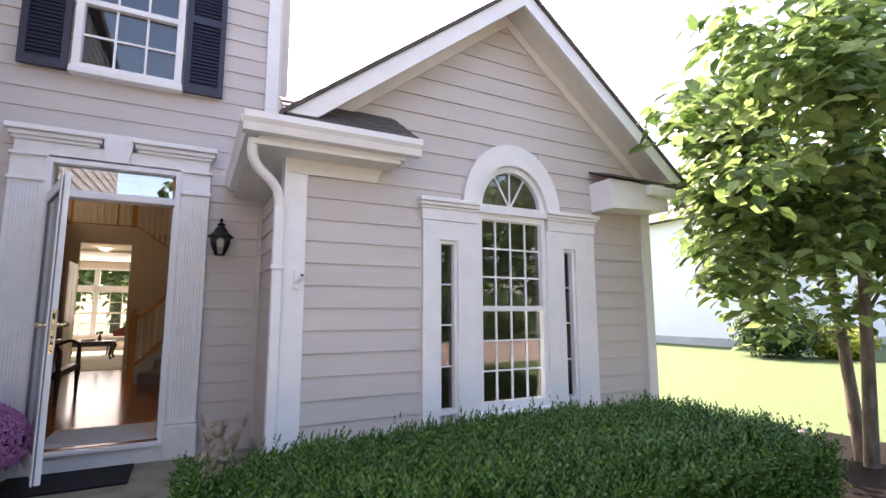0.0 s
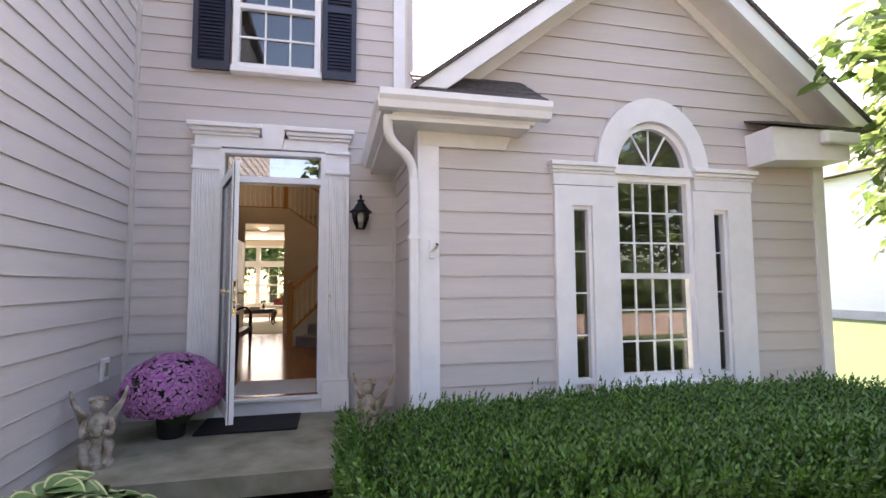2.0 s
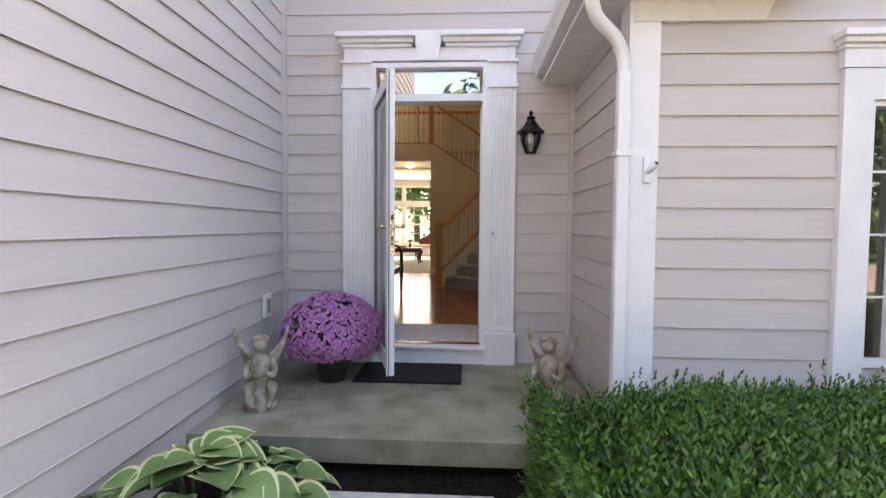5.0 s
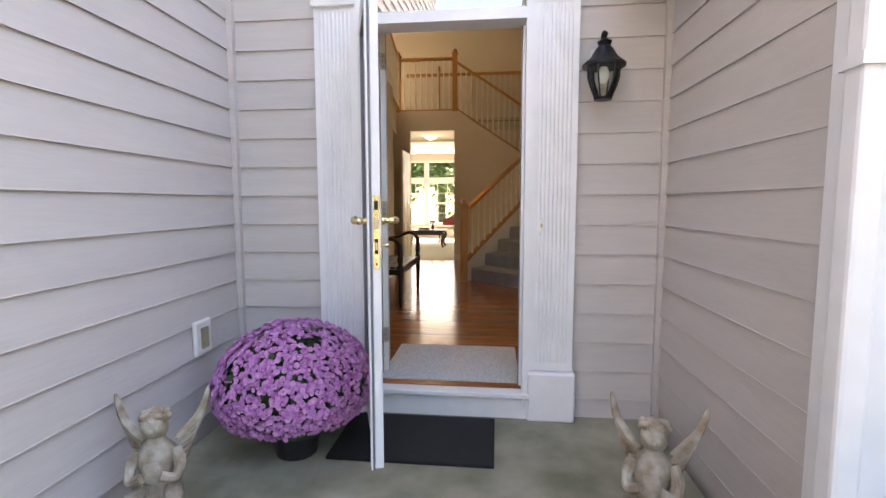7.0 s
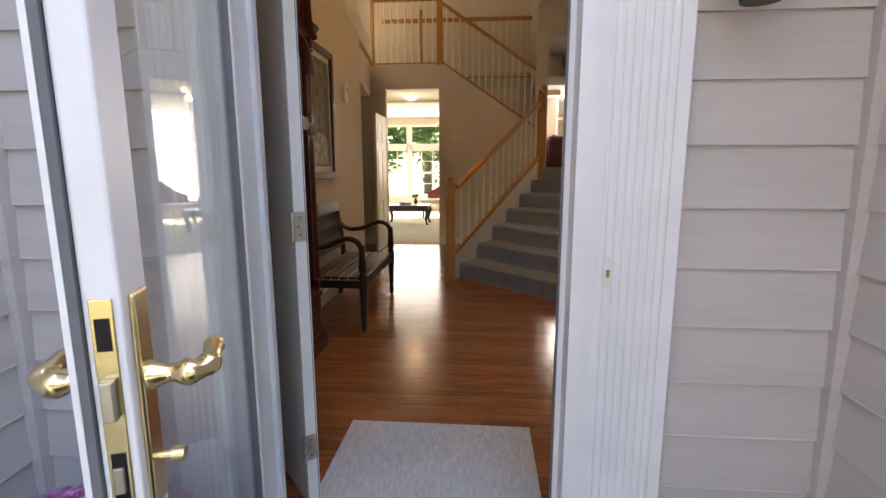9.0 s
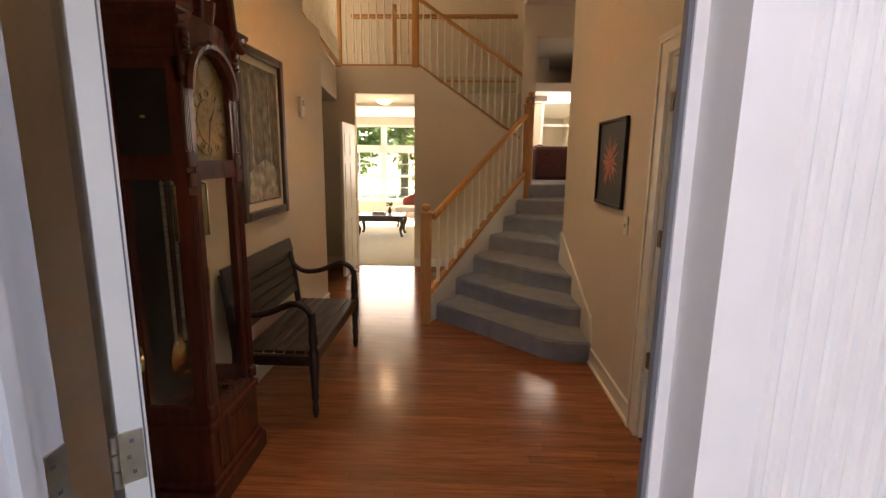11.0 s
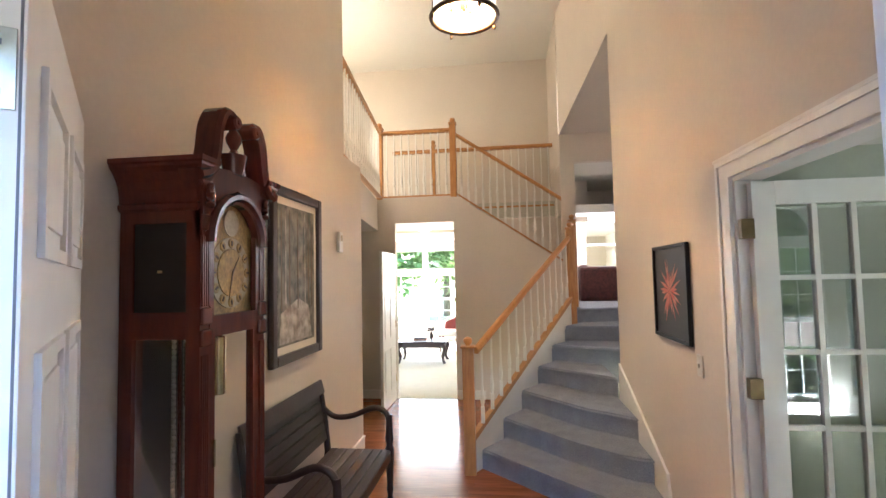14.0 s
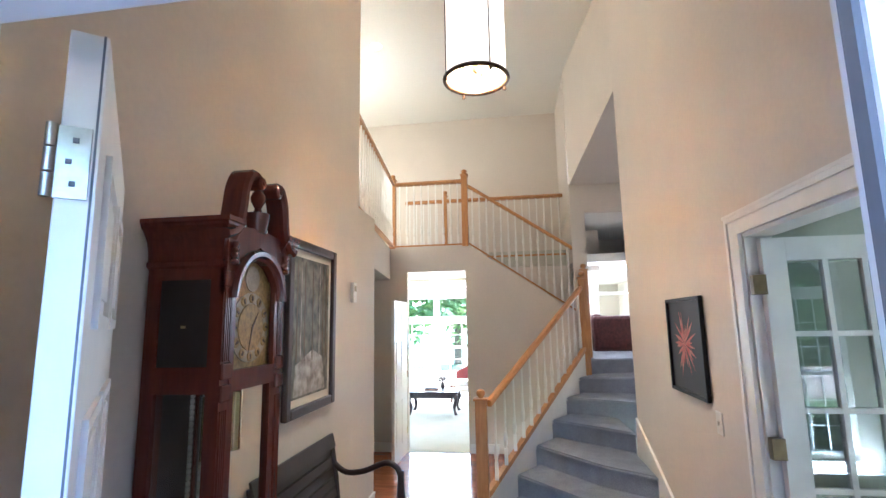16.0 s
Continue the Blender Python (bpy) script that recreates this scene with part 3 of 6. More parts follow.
pane = bpart("pane", [(0.083, WIDE - 0.083, -0.003, 0.003, 0.138, 2.002)], STORM, st)
pane.visible_shadow = False
bpart("edge_seal", [(WIDE - 0.012, WIDE + 0.005, -0.027, -0.0185, 0.02, 2.07)], GASKET, st, "dark grey edge seal")
bpart("edge_flange", [(WIDE - 0.05, WIDE + 0.006, -0.034, -0.0275, 0.0, 2.09)], TRIM, st)
lever_set(st, 1, 0.018, WIDE - 0.035, 1.03)
lever_set(st, -1, -0.018, WIDE - 0.035, 1.03)
lp = bpart("latch_plate", [(WIDE, WIDE + 0.003, -0.011, 0.011, 0.84, 1.13)], BRASS, st, "tarnished brass latch plate in the door edge", bevel=0.001)
bpart("slot", [(WIDE + 0.003, WIDE + 0.004, -0.007, 0.007, 1.075, 1.11), (WIDE + 0.003, WIDE + 0.004, -0.007, 0.007, 0.90, 0.96), (WIDE + 0.003, WIDE + 0.004, -0.004, 0.004, 0.855, 0.865)], BLACK, lp)
bpart("latch_bolt", [(WIDE + 0.003, WIDE + 0.014, -0.0065, 0.0065, 1.0, 1.045)], STEEL, lp, bevel=0.002)
bpart("lock_bolt", [(WIDE + 0.004, WIDE + 0.009, -0.005, 0.005, 0.915, 0.945)], STEEL, lp, bevel=0.001)

fd = thing("front_door", "cream six-panel entrance door swung open inward", "door", (-0.815, 5.245, 0.10), 130.5)
fd["kind"] = "structure"
bpart("leaf", [(0.0, 0.90, -0.045, 0.0, 0, 2.14)], IN_TRIM, fd, bevel=0.002)
for px0, px1 in ((0.11, 0.41), (0.49, 0.79)):
    for pz0, pz1 in ((0.22, 0.80), (0.96, 1.60), (1.73, 2.0)):
        frame_ = bpart("panel_moulding", [(px0, px0 + 0.022, -0.054, -0.045, pz0, pz1), (px1 - 0.022, px1, -0.054, -0.045, pz0, pz1), (px0 + 0.022, px1 - 0.022, -0.054, -0.045, pz0, pz0 + 0.022), (px0 + 0.022, px1 - 0.022, -0.054, -0.045, pz1 - 0.022, pz1)], IN_TRIM, fd)
        bpart("panel", [(px0 + 0.05, px1 - 0.05, -0.051, -0.045, pz0 + 0.05, pz1 - 0.05)], IN_TRIM, fd, bevel=0.002)
for hz in (0.19, 1.0, 1.90):
    hg = bpart("hinge", [(-0.003, 0.0, -0.036, 0.002, hz, hz + 0.10)], STEEL, fd, "worn metal hinge plate", bevel=0.001)
    for k in range(3):
        bm = bmesh.new()
        lathe(bm, [(0.0065, hz + 0.034 * k), (0.0065, hz + 0.034 * k + 0.031)], (-0.006, 0.008, 0), 10)
        part("knuckle", bm, STEEL, hg, smooth=True)
        bpart("screw", [(-0.0045, -0.003, -0.022 + 0.006 * (k % 2), -0.015 + 0.006 * (k % 2), hz + 0.017 + 0.03 * k, hz + 0.024 + 0.03 * k)], GASKET, hg)
bpart("edge_strip", [(-0.001, 0.0, -0.041, -0.038, 0.0, 2.14)], GASKET, fd, "dark weather strip")
for hz, nm in ((0.96, "rose"), (1.11, "deadbolt")):
    bm = bmesh.new()
    lathe(bm, [(0.033, -0.046), (0.033, -0.056), (0.024, -0.062), (0.022, -0.080), (0.016, -0.084)], (0.83, 0, hz), 16, "y")
    part(nm, bm, BRASS, fd, smooth=True)
bm = bmesh.new()
tube(bm, curve([(0.83, -0.06, 0.96), (0.83, -0.10, 0.96), (0.79, -0.108, 0.962), (0.72, -0.105, 0.955), (0.70, -0.10, 0.925)], 5), 0.011, 10)
part("lever", bm, BRASS, fd, "brass lever handle", smooth=True)

# ---- upstairs window with shutters ----
uw = thing("window_upper", "white upstairs sash window with six-over-six panes", "window")
uw["kind"] = "structure"
bpart("window_frame", [(-0.815, -0.755, 5.02, 5.12, 3.29, 4.80), (-0.025, 0.035, 5.02, 5.12, 3.29, 4.80), (-0.755, -0.025, 5.02, 5.12, 3.35, 3.39), (-0.755, -0.025, 5.02, 5.12, 4.72, 4.80), (-0.755, -0.025, 5.04, 5.12, 3.97, 4.02)], TRIM, uw)
bpart("window_sill", [(-0.83, 0.05, 4.99, 5.12, 3.285, 3.35)], TRIM, uw, bevel=0.008)
for i in range(3):
    for k in range(4):
        w = 0.73 / 3
        z0 = (3.39, 3.68, 4.02, 4.37)[k]
        z1 = (3.68, 3.97, 4.37, 4.72)[k]
        bpart("pane", [(-0.755 + w * i + 0.008, -0.755 + w * (i + 1) - 0.008, 5.085, 5.090, z0 + 0.008, z1 - 0.008)], GLASS, uw)
for i in (1, 2):
    bpart("muntin", [(-0.755 + 0.73 / 3 * i - 0.009, -0.755 + 0.73 / 3 * i + 0.009, 5.065, 5.098, 3.39, 3.97), (-0.755 + 0.73 / 3 * i - 0.009, -0.755 + 0.73 / 3 * i + 0.009, 5.065, 5.098, 4.02, 4.72)], TRIM, uw)
bpart("muntin", [(-0.755, -0.025, 5.067, 5.096, 3.671, 3.689), (-0.755, -0.025, 5.067, 5.096, 4.361, 4.379)], TRIM, uw)
structure("upper_blind", [(-0.75, -0.03, 5.14, 5.15, 3.36, 4.74)], material("blue_shade", (0.16, 0.19, 0.27), 0.7, 0, 8, 0.05, 0.02), "blue-grey drawn shade behind the upstairs window", "blind")
for x0 in (-1.185, 0.055):
    sh = thing("shutter", "dark navy louvred shutter beside the upstairs window", "shutter", group="window shutters")
    x1 = x0 + 0.345
    bpart("frame", [(x0, x0 + 0.05, 5.02, 5.055, 3.30, 4.80), (x1 - 0.05, x1, 5.02, 5.055, 3.30, 4.80), (x0 + 0.05, x1 - 0.05, 5.02, 5.055, 3.30, 3.38), (x0 + 0.05, x1 - 0.05, 5.02, 5.055, 4.72, 4.80), (x0 + 0.05, x1 - 0.05, 5.02, 5.055, 4.02, 4.09)], SHUTTER, sh)
    bpart("back", [(x0 + 0.05, x1 - 0.05, 5.045, 5.055, 3.38, 4.72)], SHUTTER, sh)
    for k in range(36):
        z = 3.385 + k * 0.037
        if 4.0 < z < 4.09:
            continue
        bm = bmesh.new()
        prism(bm, [(x0 + 0.05, 5.024, z), (x0 + 0.05, 5.029, z), (x0 + 0.05, 5.046, z + 0.032), (x0 + 0.05, 5.041, z + 0.032)], (0.245, 0, 0))
        part("slat", bm, SHUTTER, sh)

# ---- arched window of the wing ----
aw = thing("window_arched", "white arched triple window with narrow sidelights and fine grilles", "window")
aw["kind"] = "structure"
ac, az = AC, 2.12
bpart("casing", [(1.91, 2.06, 3.55, 3.60, 0.22, 1.96), (2.24, 2.45, 3.55, 3.60, 0.22, 1.96), (2.06, 2.24, 3.55, 3.60, 1.80, 1.96)], TRIM, aw)
bpart("casing", [(3.20, 3.40, 3.55, 3.60, 0.22, 1.96), (3.55, 3.80, 3.55, 3.60, 0.22, 1.96), (3.40, 3.55, 3.55, 3.60, 1.80, 1.96)], TRIM, aw)
for x0, x1 in ((1.90, 2.44), (3.22, 3.81)):
    bpart("entablature", [(x0, x1, 3.545, 3.60, 1.965, 2.06)], TRIM, aw)
    for j, (z0, z1) in enumerate(((2.06, 2.085), (2.085, 2.115), (2.115, 2.15))):
        bpart("cornice", [(x0 - 0.012 * (j + 1), x1 + (0.012 * (j + 1) if x0 > 3 else 0), 3.535 - 0.02 * j, 3.60, z0, z1)], TRIM, aw, bevel=0.005)
bm = bmesh.new()
outer = [(ac + 0.535 * math.cos(a), 3.535, az + 0.62 * math.sin(a)) for a in (math.pi * i / 24 for i in range(25))]
inner = [(ac + 0.375 * math.cos(a), 3.535, az + 0.42 * math.sin(a)) for a in (math.pi * i / 24 for i in range(25))]
for i in range(24):
    prism(bm, [outer[i], outer[i + 1], inner[i + 1], inner[i]], (0, 0.07, 0))
part("arch_trim", bm, TRIM, aw)
bm = bmesh.new()
o2 = [(ac + 0.372 * math.cos(a), 3.575, az + 0.417 * math.sin(a)) for a in (math.pi * i / 24 for i in range(25))]
i2 = [(ac + 0.325 * math.cos(a), 3.575, az + 0.365 * math.sin(a)) for a in (math.pi * i / 24 for i in range(25))]
for i in range(24):
    prism(bm, [o2[i], o2[i + 1], i2[i + 1], i2[i]], (0, 0.06, 0))
part("arch_frame", bm, TRIM, aw)
bpart("transom_bar", [(2.42, 3.23, 3.54, 3.66, 2.075, 2.15)], TRIM, aw)
bm = bmesh.new()
prism(bm, [(ac + 0.33 * math.cos(a), 3.622, az + 0.03 + 0.34 * math.sin(a)) for a in (math.pi * i / 20 for i in range(21))], (0, 0.005, 0))
part("pane", bm, GLASS, aw)
for a in (60, 90, 120):
    dx, dz = math.cos(radians(a)), math.sin(radians(a))
    bm = bmesh.new()
    tube(bm, [(ac, 3.615, az + 0.03), (ac + 0.34 * dx, 3.615, az + 0.37 * dz)], 0.009, 6)
    part("muntin", bm, TRIM, aw)
bpart("window_frame", [(2.45, 2.495, 3.575, 3.66, 0.36, 2.075), (3.155, 3.20, 3.575, 3.66, 0.36, 2.075), (2.495, 3.155, 3.575, 3.66, 2.02, 2.075), (2.495, 3.155, 3.575, 3.66, 0.36, 0.43), (2.495, 3.155, 3.57, 3.66, 1.205, 1.25)], TRIM, aw)
bpart("window_sill", [(2.42, 3.23, 3.50, 3.60, 0.29, 0.36)], TRIM, aw, bevel=0.01)
for i in range(4):
    for k in range(6):
        w = 0.66 / 4
        h = (1.205 - 0.43) / 3 if k < 3 else (2.02 - 1.25) / 3
        z0 = 0.43 + h * k if k < 3 else 1.25 + h * (k - 3)
        bpart("pane", [(2.495 + w * i + 0.006, 2.495 + w * (i + 1) - 0.006, 3.624, 3.629, z0 + 0.006, z0 + h - 0.006)], GLASS, aw)
for i in (1, 2, 3):
    x = 2.495 + 0.165 * i
    bpart("muntin", [(x - 0.007, x + 0.007, 3.612, 3.636, 0.43, 1.205), (x - 0.007, x + 0.007, 3.612, 3.636, 1.25, 2.02)], TRIM, aw)
for k in (1, 2):
    za, zb = 0.43 + 0.2583 * k, 1.25 + 0.2567 * k
    bpart("muntin", [(2.495, 3.155, 3.614, 3.634, za - 0.007, za + 0.007), (2.495, 3.155, 3.614, 3.634, zb - 0.007, zb + 0.007)], TRIM, aw)
for x0, x1 in ((2.06, 2.24), (3.40, 3.55)):
    bpart("sidelight_frame", [(x0, x0 + 0.028, 3.575, 3.65, 0.37, 1.80), (x1 - 0.028, x1, 3.575, 3.65, 0.37, 1.80), (x0 + 0.028, x1 - 0.028, 3.575, 3.65, 1.77, 1.80), (x0 + 0.028, x1 - 0.028, 3.575, 3.65, 0.37, 0.41)], TRIM, aw)
    for k in range(4):
        bpart("pane", [(x0 + 0.028, x1 - 0.028, 3.624, 3.629, 0.41 + 0.34 * k + 0.006, 0.41 + 0.34 * (k + 1) - 0.006)], GLASS, aw)
    bpart("muntin", [(x0 + 0.028, x1 - 0.028, 3.614, 3.636, 0.41 + 0.34 * k - 0.006, 0.41 + 0.34 * k + 0.006) for k in (1, 2, 3)], TRIM, aw)

for o in aw.children:
    if o.name.startswith("pane"):
        o.visible_shadow = False

# ---- interior shell ----
UP = 2.93
ZC = 5.45
structure("subfloor", [(-2.7, 0.9, 5.145, 11.52, F - 0.2, F - 0.012)], MAHOG, "dark subfloor under the oak boards", "floor")
structure("living_floor", [(-5.0, 2.4, 11.52, 17.5, F - 0.15, F + 0.004)], BEIGE, "pale beige wall-to-wall carpet", "carpet")
structure("office_floor", [(0.9, 4.48, 3.75, 8.0, F - 0.15, F)], BEIGE, "pale beige study carpet", "carpet")
structure("wall_foyer_left", [(XL - 0.14, XL, 5.16, 9.05, F - 0.1, ZC), (XL - 0.14, XL, 9.05, 9.58, F - 0.1, UP)], WALL, "tall cream painted wall of the entrance hall")
structure("wall_foyer_front", [(XL, -0.92, 5.142, 5.21, F - 0.1, ZC), (0.14, XR, 5.142, 5.21, F - 0.1, ZC), (-0.92, 0.14, 5.142, 5.21, 2.50, 3.34), (-0.92, 0.14, 5.142, 5.21, 4.75, ZC)], WALL, "cream inner face of the front wall")
structure("wall_foyer_right", [(XR, XR + 0.12, 5.16, 5.55, F - 0.1, ZC), (XR, XR + 0.12, 5.55, 7.13, 2.22, ZC), (XR, XR + 0.12, 7.13, 9.50, F - 0.1, ZC)], WALL, "tall cream painted wall beside the staircase")
structure("wall_recess", [(-2.75, -2.6, 9.58, 11.52, F - 0.1, 2.46), (-2.6, XL - 0.14, 9.45, 9.58, F - 0.1, 2.46)], WALL, "cream wall of the side passage")
bm = bmesh.new()
for b in ((-2.75, -1.75, 11.52, 11.64, F - 0.1, UP), (-1.75, -0.90, 11.52, 11.64, 2.56, UP)):
    box(bm, *b)
prism(bm, [(-0.90, 11.52, F - 0.1), (0.72, 11.52, F - 0.1), (0.72, 11.52, 1.86), (-0.86, 11.52, UP), (-0.90, 11.52, UP)], (0, 0.12, 0))
solid("wall_hall", bm, WALL, "cream wall with a hall opening under the upper flight", "wall", kind="structure")
bm = bmesh.new()
prism(bm, [(XL, 9.05, 2.46), (-2.0, 11.52, 2.46), (-3.6, 11.52, 2.46), (-3.6, 9.05, 2.46)], (0, 0, UP - 2.46 - 0.03))
solid("upper_floor_edge", bm, WALL, "cream edge of the upper hall floor", "wall", kind="structure")
structure("upper_floor", [(-3.6, -0.86, 11.64, 13.0, UP - 0.25, UP - 0.01), (-0.86, 0.62, 12.33, 13.0, UP - 0.25, UP - 0.01), (-3.6, -2.0, 9.05, 11.64, UP - 0.02, UP - 0.012)], BEIGE, "carpeted upper hall floor", "floor")
structure("wall_upper_back", [(-3.7, 1.2, 12.95, 13.1, UP - 0.3, ZC)], WALL, "pale yellow-cream back wall of the upper hall")
structure("wall_upper_left", [(-3.75, -3.6, 8.9, 12.95, UP - 0.3, ZC), (-3.6, XL - 0.14, 8.9, 9.05, UP - 0.3, ZC)], WALL, "cream upper hall side wall")
bm = bmesh.new()
prism(bm, [(XR, 9.50, 4.12), (0.60, 11.52, 3.72), (0.60, 11.52, ZC), (XR, 9.50, ZC)], (0.12, 0.015, 0))
prism(bm, [(0.60, 11.61, UP - 0.3), (0.60, 12.95, UP - 0.3), (0.60, 12.95, ZC), (0.60, 11.61, ZC)], (0.12, 0, 0))
solid("wall_stair_upper", bm, WALL, "cream angled upper wall over the landing", "wall", kind="structure")
bm = bmesh.new()
prism(bm, [(XR + 0.02, 9.50, 4.12), (0.62, 11.52, 3.72), (2.6, 11.52, 3.72), (2.6, 9.50, 4.12)], (0, 0, 0.06))
solid("landing_soffit", bm, WALL, "sloping cream soffit over the landing", "ceiling", kind="structure")
structure("wall_landing_header", [(0.60, 2.6, 11.52, 11.60, 3.32, 3.72), (0.60, 0.79, 11.52, 11.60, 1.0, 3.32)], WALL, "cream header over the landing opening")
structure("wall_landing_right", [(2.45, 2.6, 9.4, 14.2, 0.9, 4.2)], WALL, "cream side wall of the landing room")
structure("wall_landing_front", [(XR + 0.12, 2.6, 9.36, 9.48, 0.9, 4.2)], WALL, "cream wall closing the landing")
structure("wall_landing_left", [(0.72, 0.79, 11.60, 14.0, 0.9, 3.32)], WALL, "cream wall of the landing room")
structure("wall_landing_back", [(0.6, 1.27, 14.0, 14.12, 1.2, 3.4), (2.1, 2.6, 14.0, 14.12, 1.2, 3.4), (1.27, 2.1, 14.0, 14.12, 1.2, 1.80), (1.27, 2.1, 14.0, 14.12, 2.84, 3.4)], WALL, "cream window wall of the landing room")
LANDING = F + 7 * R
structure("landing_floor", [(0.66, 2.5, 11.35, 14.0, LANDING - 0.2, LANDING), (1.2, 2.5, 9.48, 11.35, LANDING - 0.6, LANDING - 0.37)], CARPET, "blue-grey carpeted landing", "carpet")
tagged(new("ceiling", mesh_of("ceiling", (lambda b: (box(b, -3.75, 1.2, 5.145, 13.1, ZC, ZC + 0.1), b)[1])(bmesh.new()), CEIL)), "tall white foyer ceiling", "ceiling", kind="structure")
structure("ceiling_landing", [(0.6, 2.6, 11.6, 14.12, 3.32, 3.38)], CEIL, "white landing room ceiling", "ceiling")
structure("ceiling_living", [(-5.0, -0.90, 11.64, 17.6, 2.72, 2.85), (-0.90, 2.4, 12.40, 17.6, 2.72, 2.85)], CEIL, "white living room ceiling", "ceiling")
structure("ceiling_office", [(0.96, 4.5, 3.75, 8.1, 2.44, 2.5)], CEIL, "white study ceiling", "ceiling")
structure("wall_office_back", [(0.97, 4.5, 7.55, 7.7, F - 0.1, 2.5)], OFFICE, "sage green study back wall")
structure("wall_office_inner", [(0.962, 0.98, 3.75, 5.55, F - 0.1, 2.44)], OFFICE, "sage green study side wall")
structure("wall_living_left", [(-5.1, -5.0, 11.6, 17.6, F - 0.1, 2.85)], WALL, "cream living room side wall")
structure("wall_living_right", [(2.4, 2.5, 11.6, 17.6, F - 0.1, 2.85)], WALL, "cream living room side wall")
structure("wall_living_back", [(-5.0, -4.35, 17.5, 17.65, F - 0.1, 2.85), (0.75, 2.4, 17.5, 17.65, F - 0.1, 2.85), (-4.35, 0.75, 17.5, 17.65, F - 0.1, 0.50), (-4.35, 0.75, 17.5, 17.65, 2.52, 2.85)], WALL, "cream window wall of the living room")

structure("wall_passage_header", [(-2.6, -0.895, 13.0, 13.1, 2.54, 2.72), (-0.895, -0.5, 13.0, 13.1, F - 0.1, 2.72)], WALL, "cream header where the passage meets the living room")
structure("ceiling_passage", [(-2.6, -0.90, 11.645, 12.995, 2.58, 2.70)], CEIL, "low white passage ceiling", "ceiling")

# living room windows
for i in range(5):
    x0 = -4.35 + 1.02 * i + 0.04
    x1 = x0 + 0.96
    w = thing("window_living", "tall white gridded living room window with a transom light", "window", group="living room windows")
    w["kind"] = "structure"
    bpart("window_frame", [(x0 - 0.04, x0 + 0.04, 17.5, 17.6, 0.5, 2.52), (x1 - 0.04, x1 + 0.02, 17.5, 17.6, 0.5, 2.52), (x0, x1, 17.5, 17.6, 1.80, 1.99), (x0, x1, 17.5, 17.6, 0.5, 0.57), (x0, x1, 17.5, 17.6, 2.46, 2.52), (x0, x1, 17.51, 17.59, 1.15, 1.21)], TRIM, w)
    bpart("muntin", [(x0 + 0.32 * k - 0.01, x0 + 0.32 * k + 0.01, 17.53, 17.56, 0.57, 1.80) for k in (1, 2)] + [(x0, x1, 17.532, 17.558, z - 0.01, z + 0.01) for z in (0.87, 1.5)], TRIM, w)
    pn = bpart("pane", [(x0 + 0.04, x1 - 0.04, 17.57, 17.575, 0.55, 2.5)], CLEAR, w)
    pn.visible_shadow = False
wl = thing("window_landing", "bright window with white sheer curtain in the landing room", "window")
wl["kind"] = "structure"
bpart("window_frame", [(1.27, 1.32, 13.98, 14.1, 1.80, 2.84), (2.05, 2.10, 13.98, 14.1, 1.80, 2.84), (1.32, 2.05, 13.98, 14.1, 1.80, 1.86), (1.32, 2.05, 13.98, 14.1, 2.78, 2.84), (1.32, 2.05, 13.99, 14.09, 2.29, 2.33)], TRIM, wl)
bpart("pane", [(1.32, 2.05, 14.05, 14.055, 1.86, 2.78)], CLEAR, wl).visible_shadow = False

# baseboards and casings
structure("baseboard", [(XL, XL + 0.014, 5.9, 9.58, F, F + 0.11), (XL, XL + 0.02, 5.9, 9.58, F + 0.11, F + 0.125)], IN_TRIM, "white baseboard along the hall wall", "baseboard")
structure("baseboard", [(XR - 0.014, XR, 7.22, 8.16, F, F + 0.11), (XR - 0.02, XR, 7.22, 8.16, F + 0.11, F + 0.125), (XR - 0.03, XR - 0.014, 7.22, 8.16, F, F + 0.02)], IN_TRIM, "white baseboard beside the stair", "baseboard")
structure("baseboard", [(-2.6, -1.76, 11.505, 11.52, F, F + 0.12), (-0.89, -0.50, 11.505, 11.52, F, F + 0.12)], IN_TRIM, "white baseboard on the hall wall", "baseboard")
bm = bmesh.new()
prism(bm, [(XR - 0.018, 8.16, F), (XR - 0.018, 8.16, F + 0.125), (XR - 0.018, 8.22, F + 0.36), (XR - 0.018, 9.50, F + 0.86), (XR - 0.018, 9.50, F + 0.1), (XR - 0.018, 8.5, F)], (0.018, 0, 0))
solid("stair_skirt", bm, IN_TRIM, "white skirt board rising along the stair wall", "trim", kind="structure")
oc = thing("office_casing", "white moulded casing round the study opening", "trim")
oc["kind"] = "structure"
for bx in [(XR - 0.02, XR, 7.13, 7.245, F, 2.31), (XR - 0.02, XR, 5.30, 7.13, 2.22, 2.31), (XR - 0.03, XR - 0.02, 5.30, 7.26, 2.31, 2.325), (XR - 0.028, XR - 0.02, 7.22, 7.245, F, 2.31), (XR - 0.028, XR - 0.02, 5.30, 7.22, 2.285, 2.31), (XR, XR + 0.12, 7.11, 7.13, F, 2.22), (XR, XR + 0.12, 5.55, 7.11, 2.20, 2.22)]:
    bpart("board", [bx], IN_TRIM, oc)


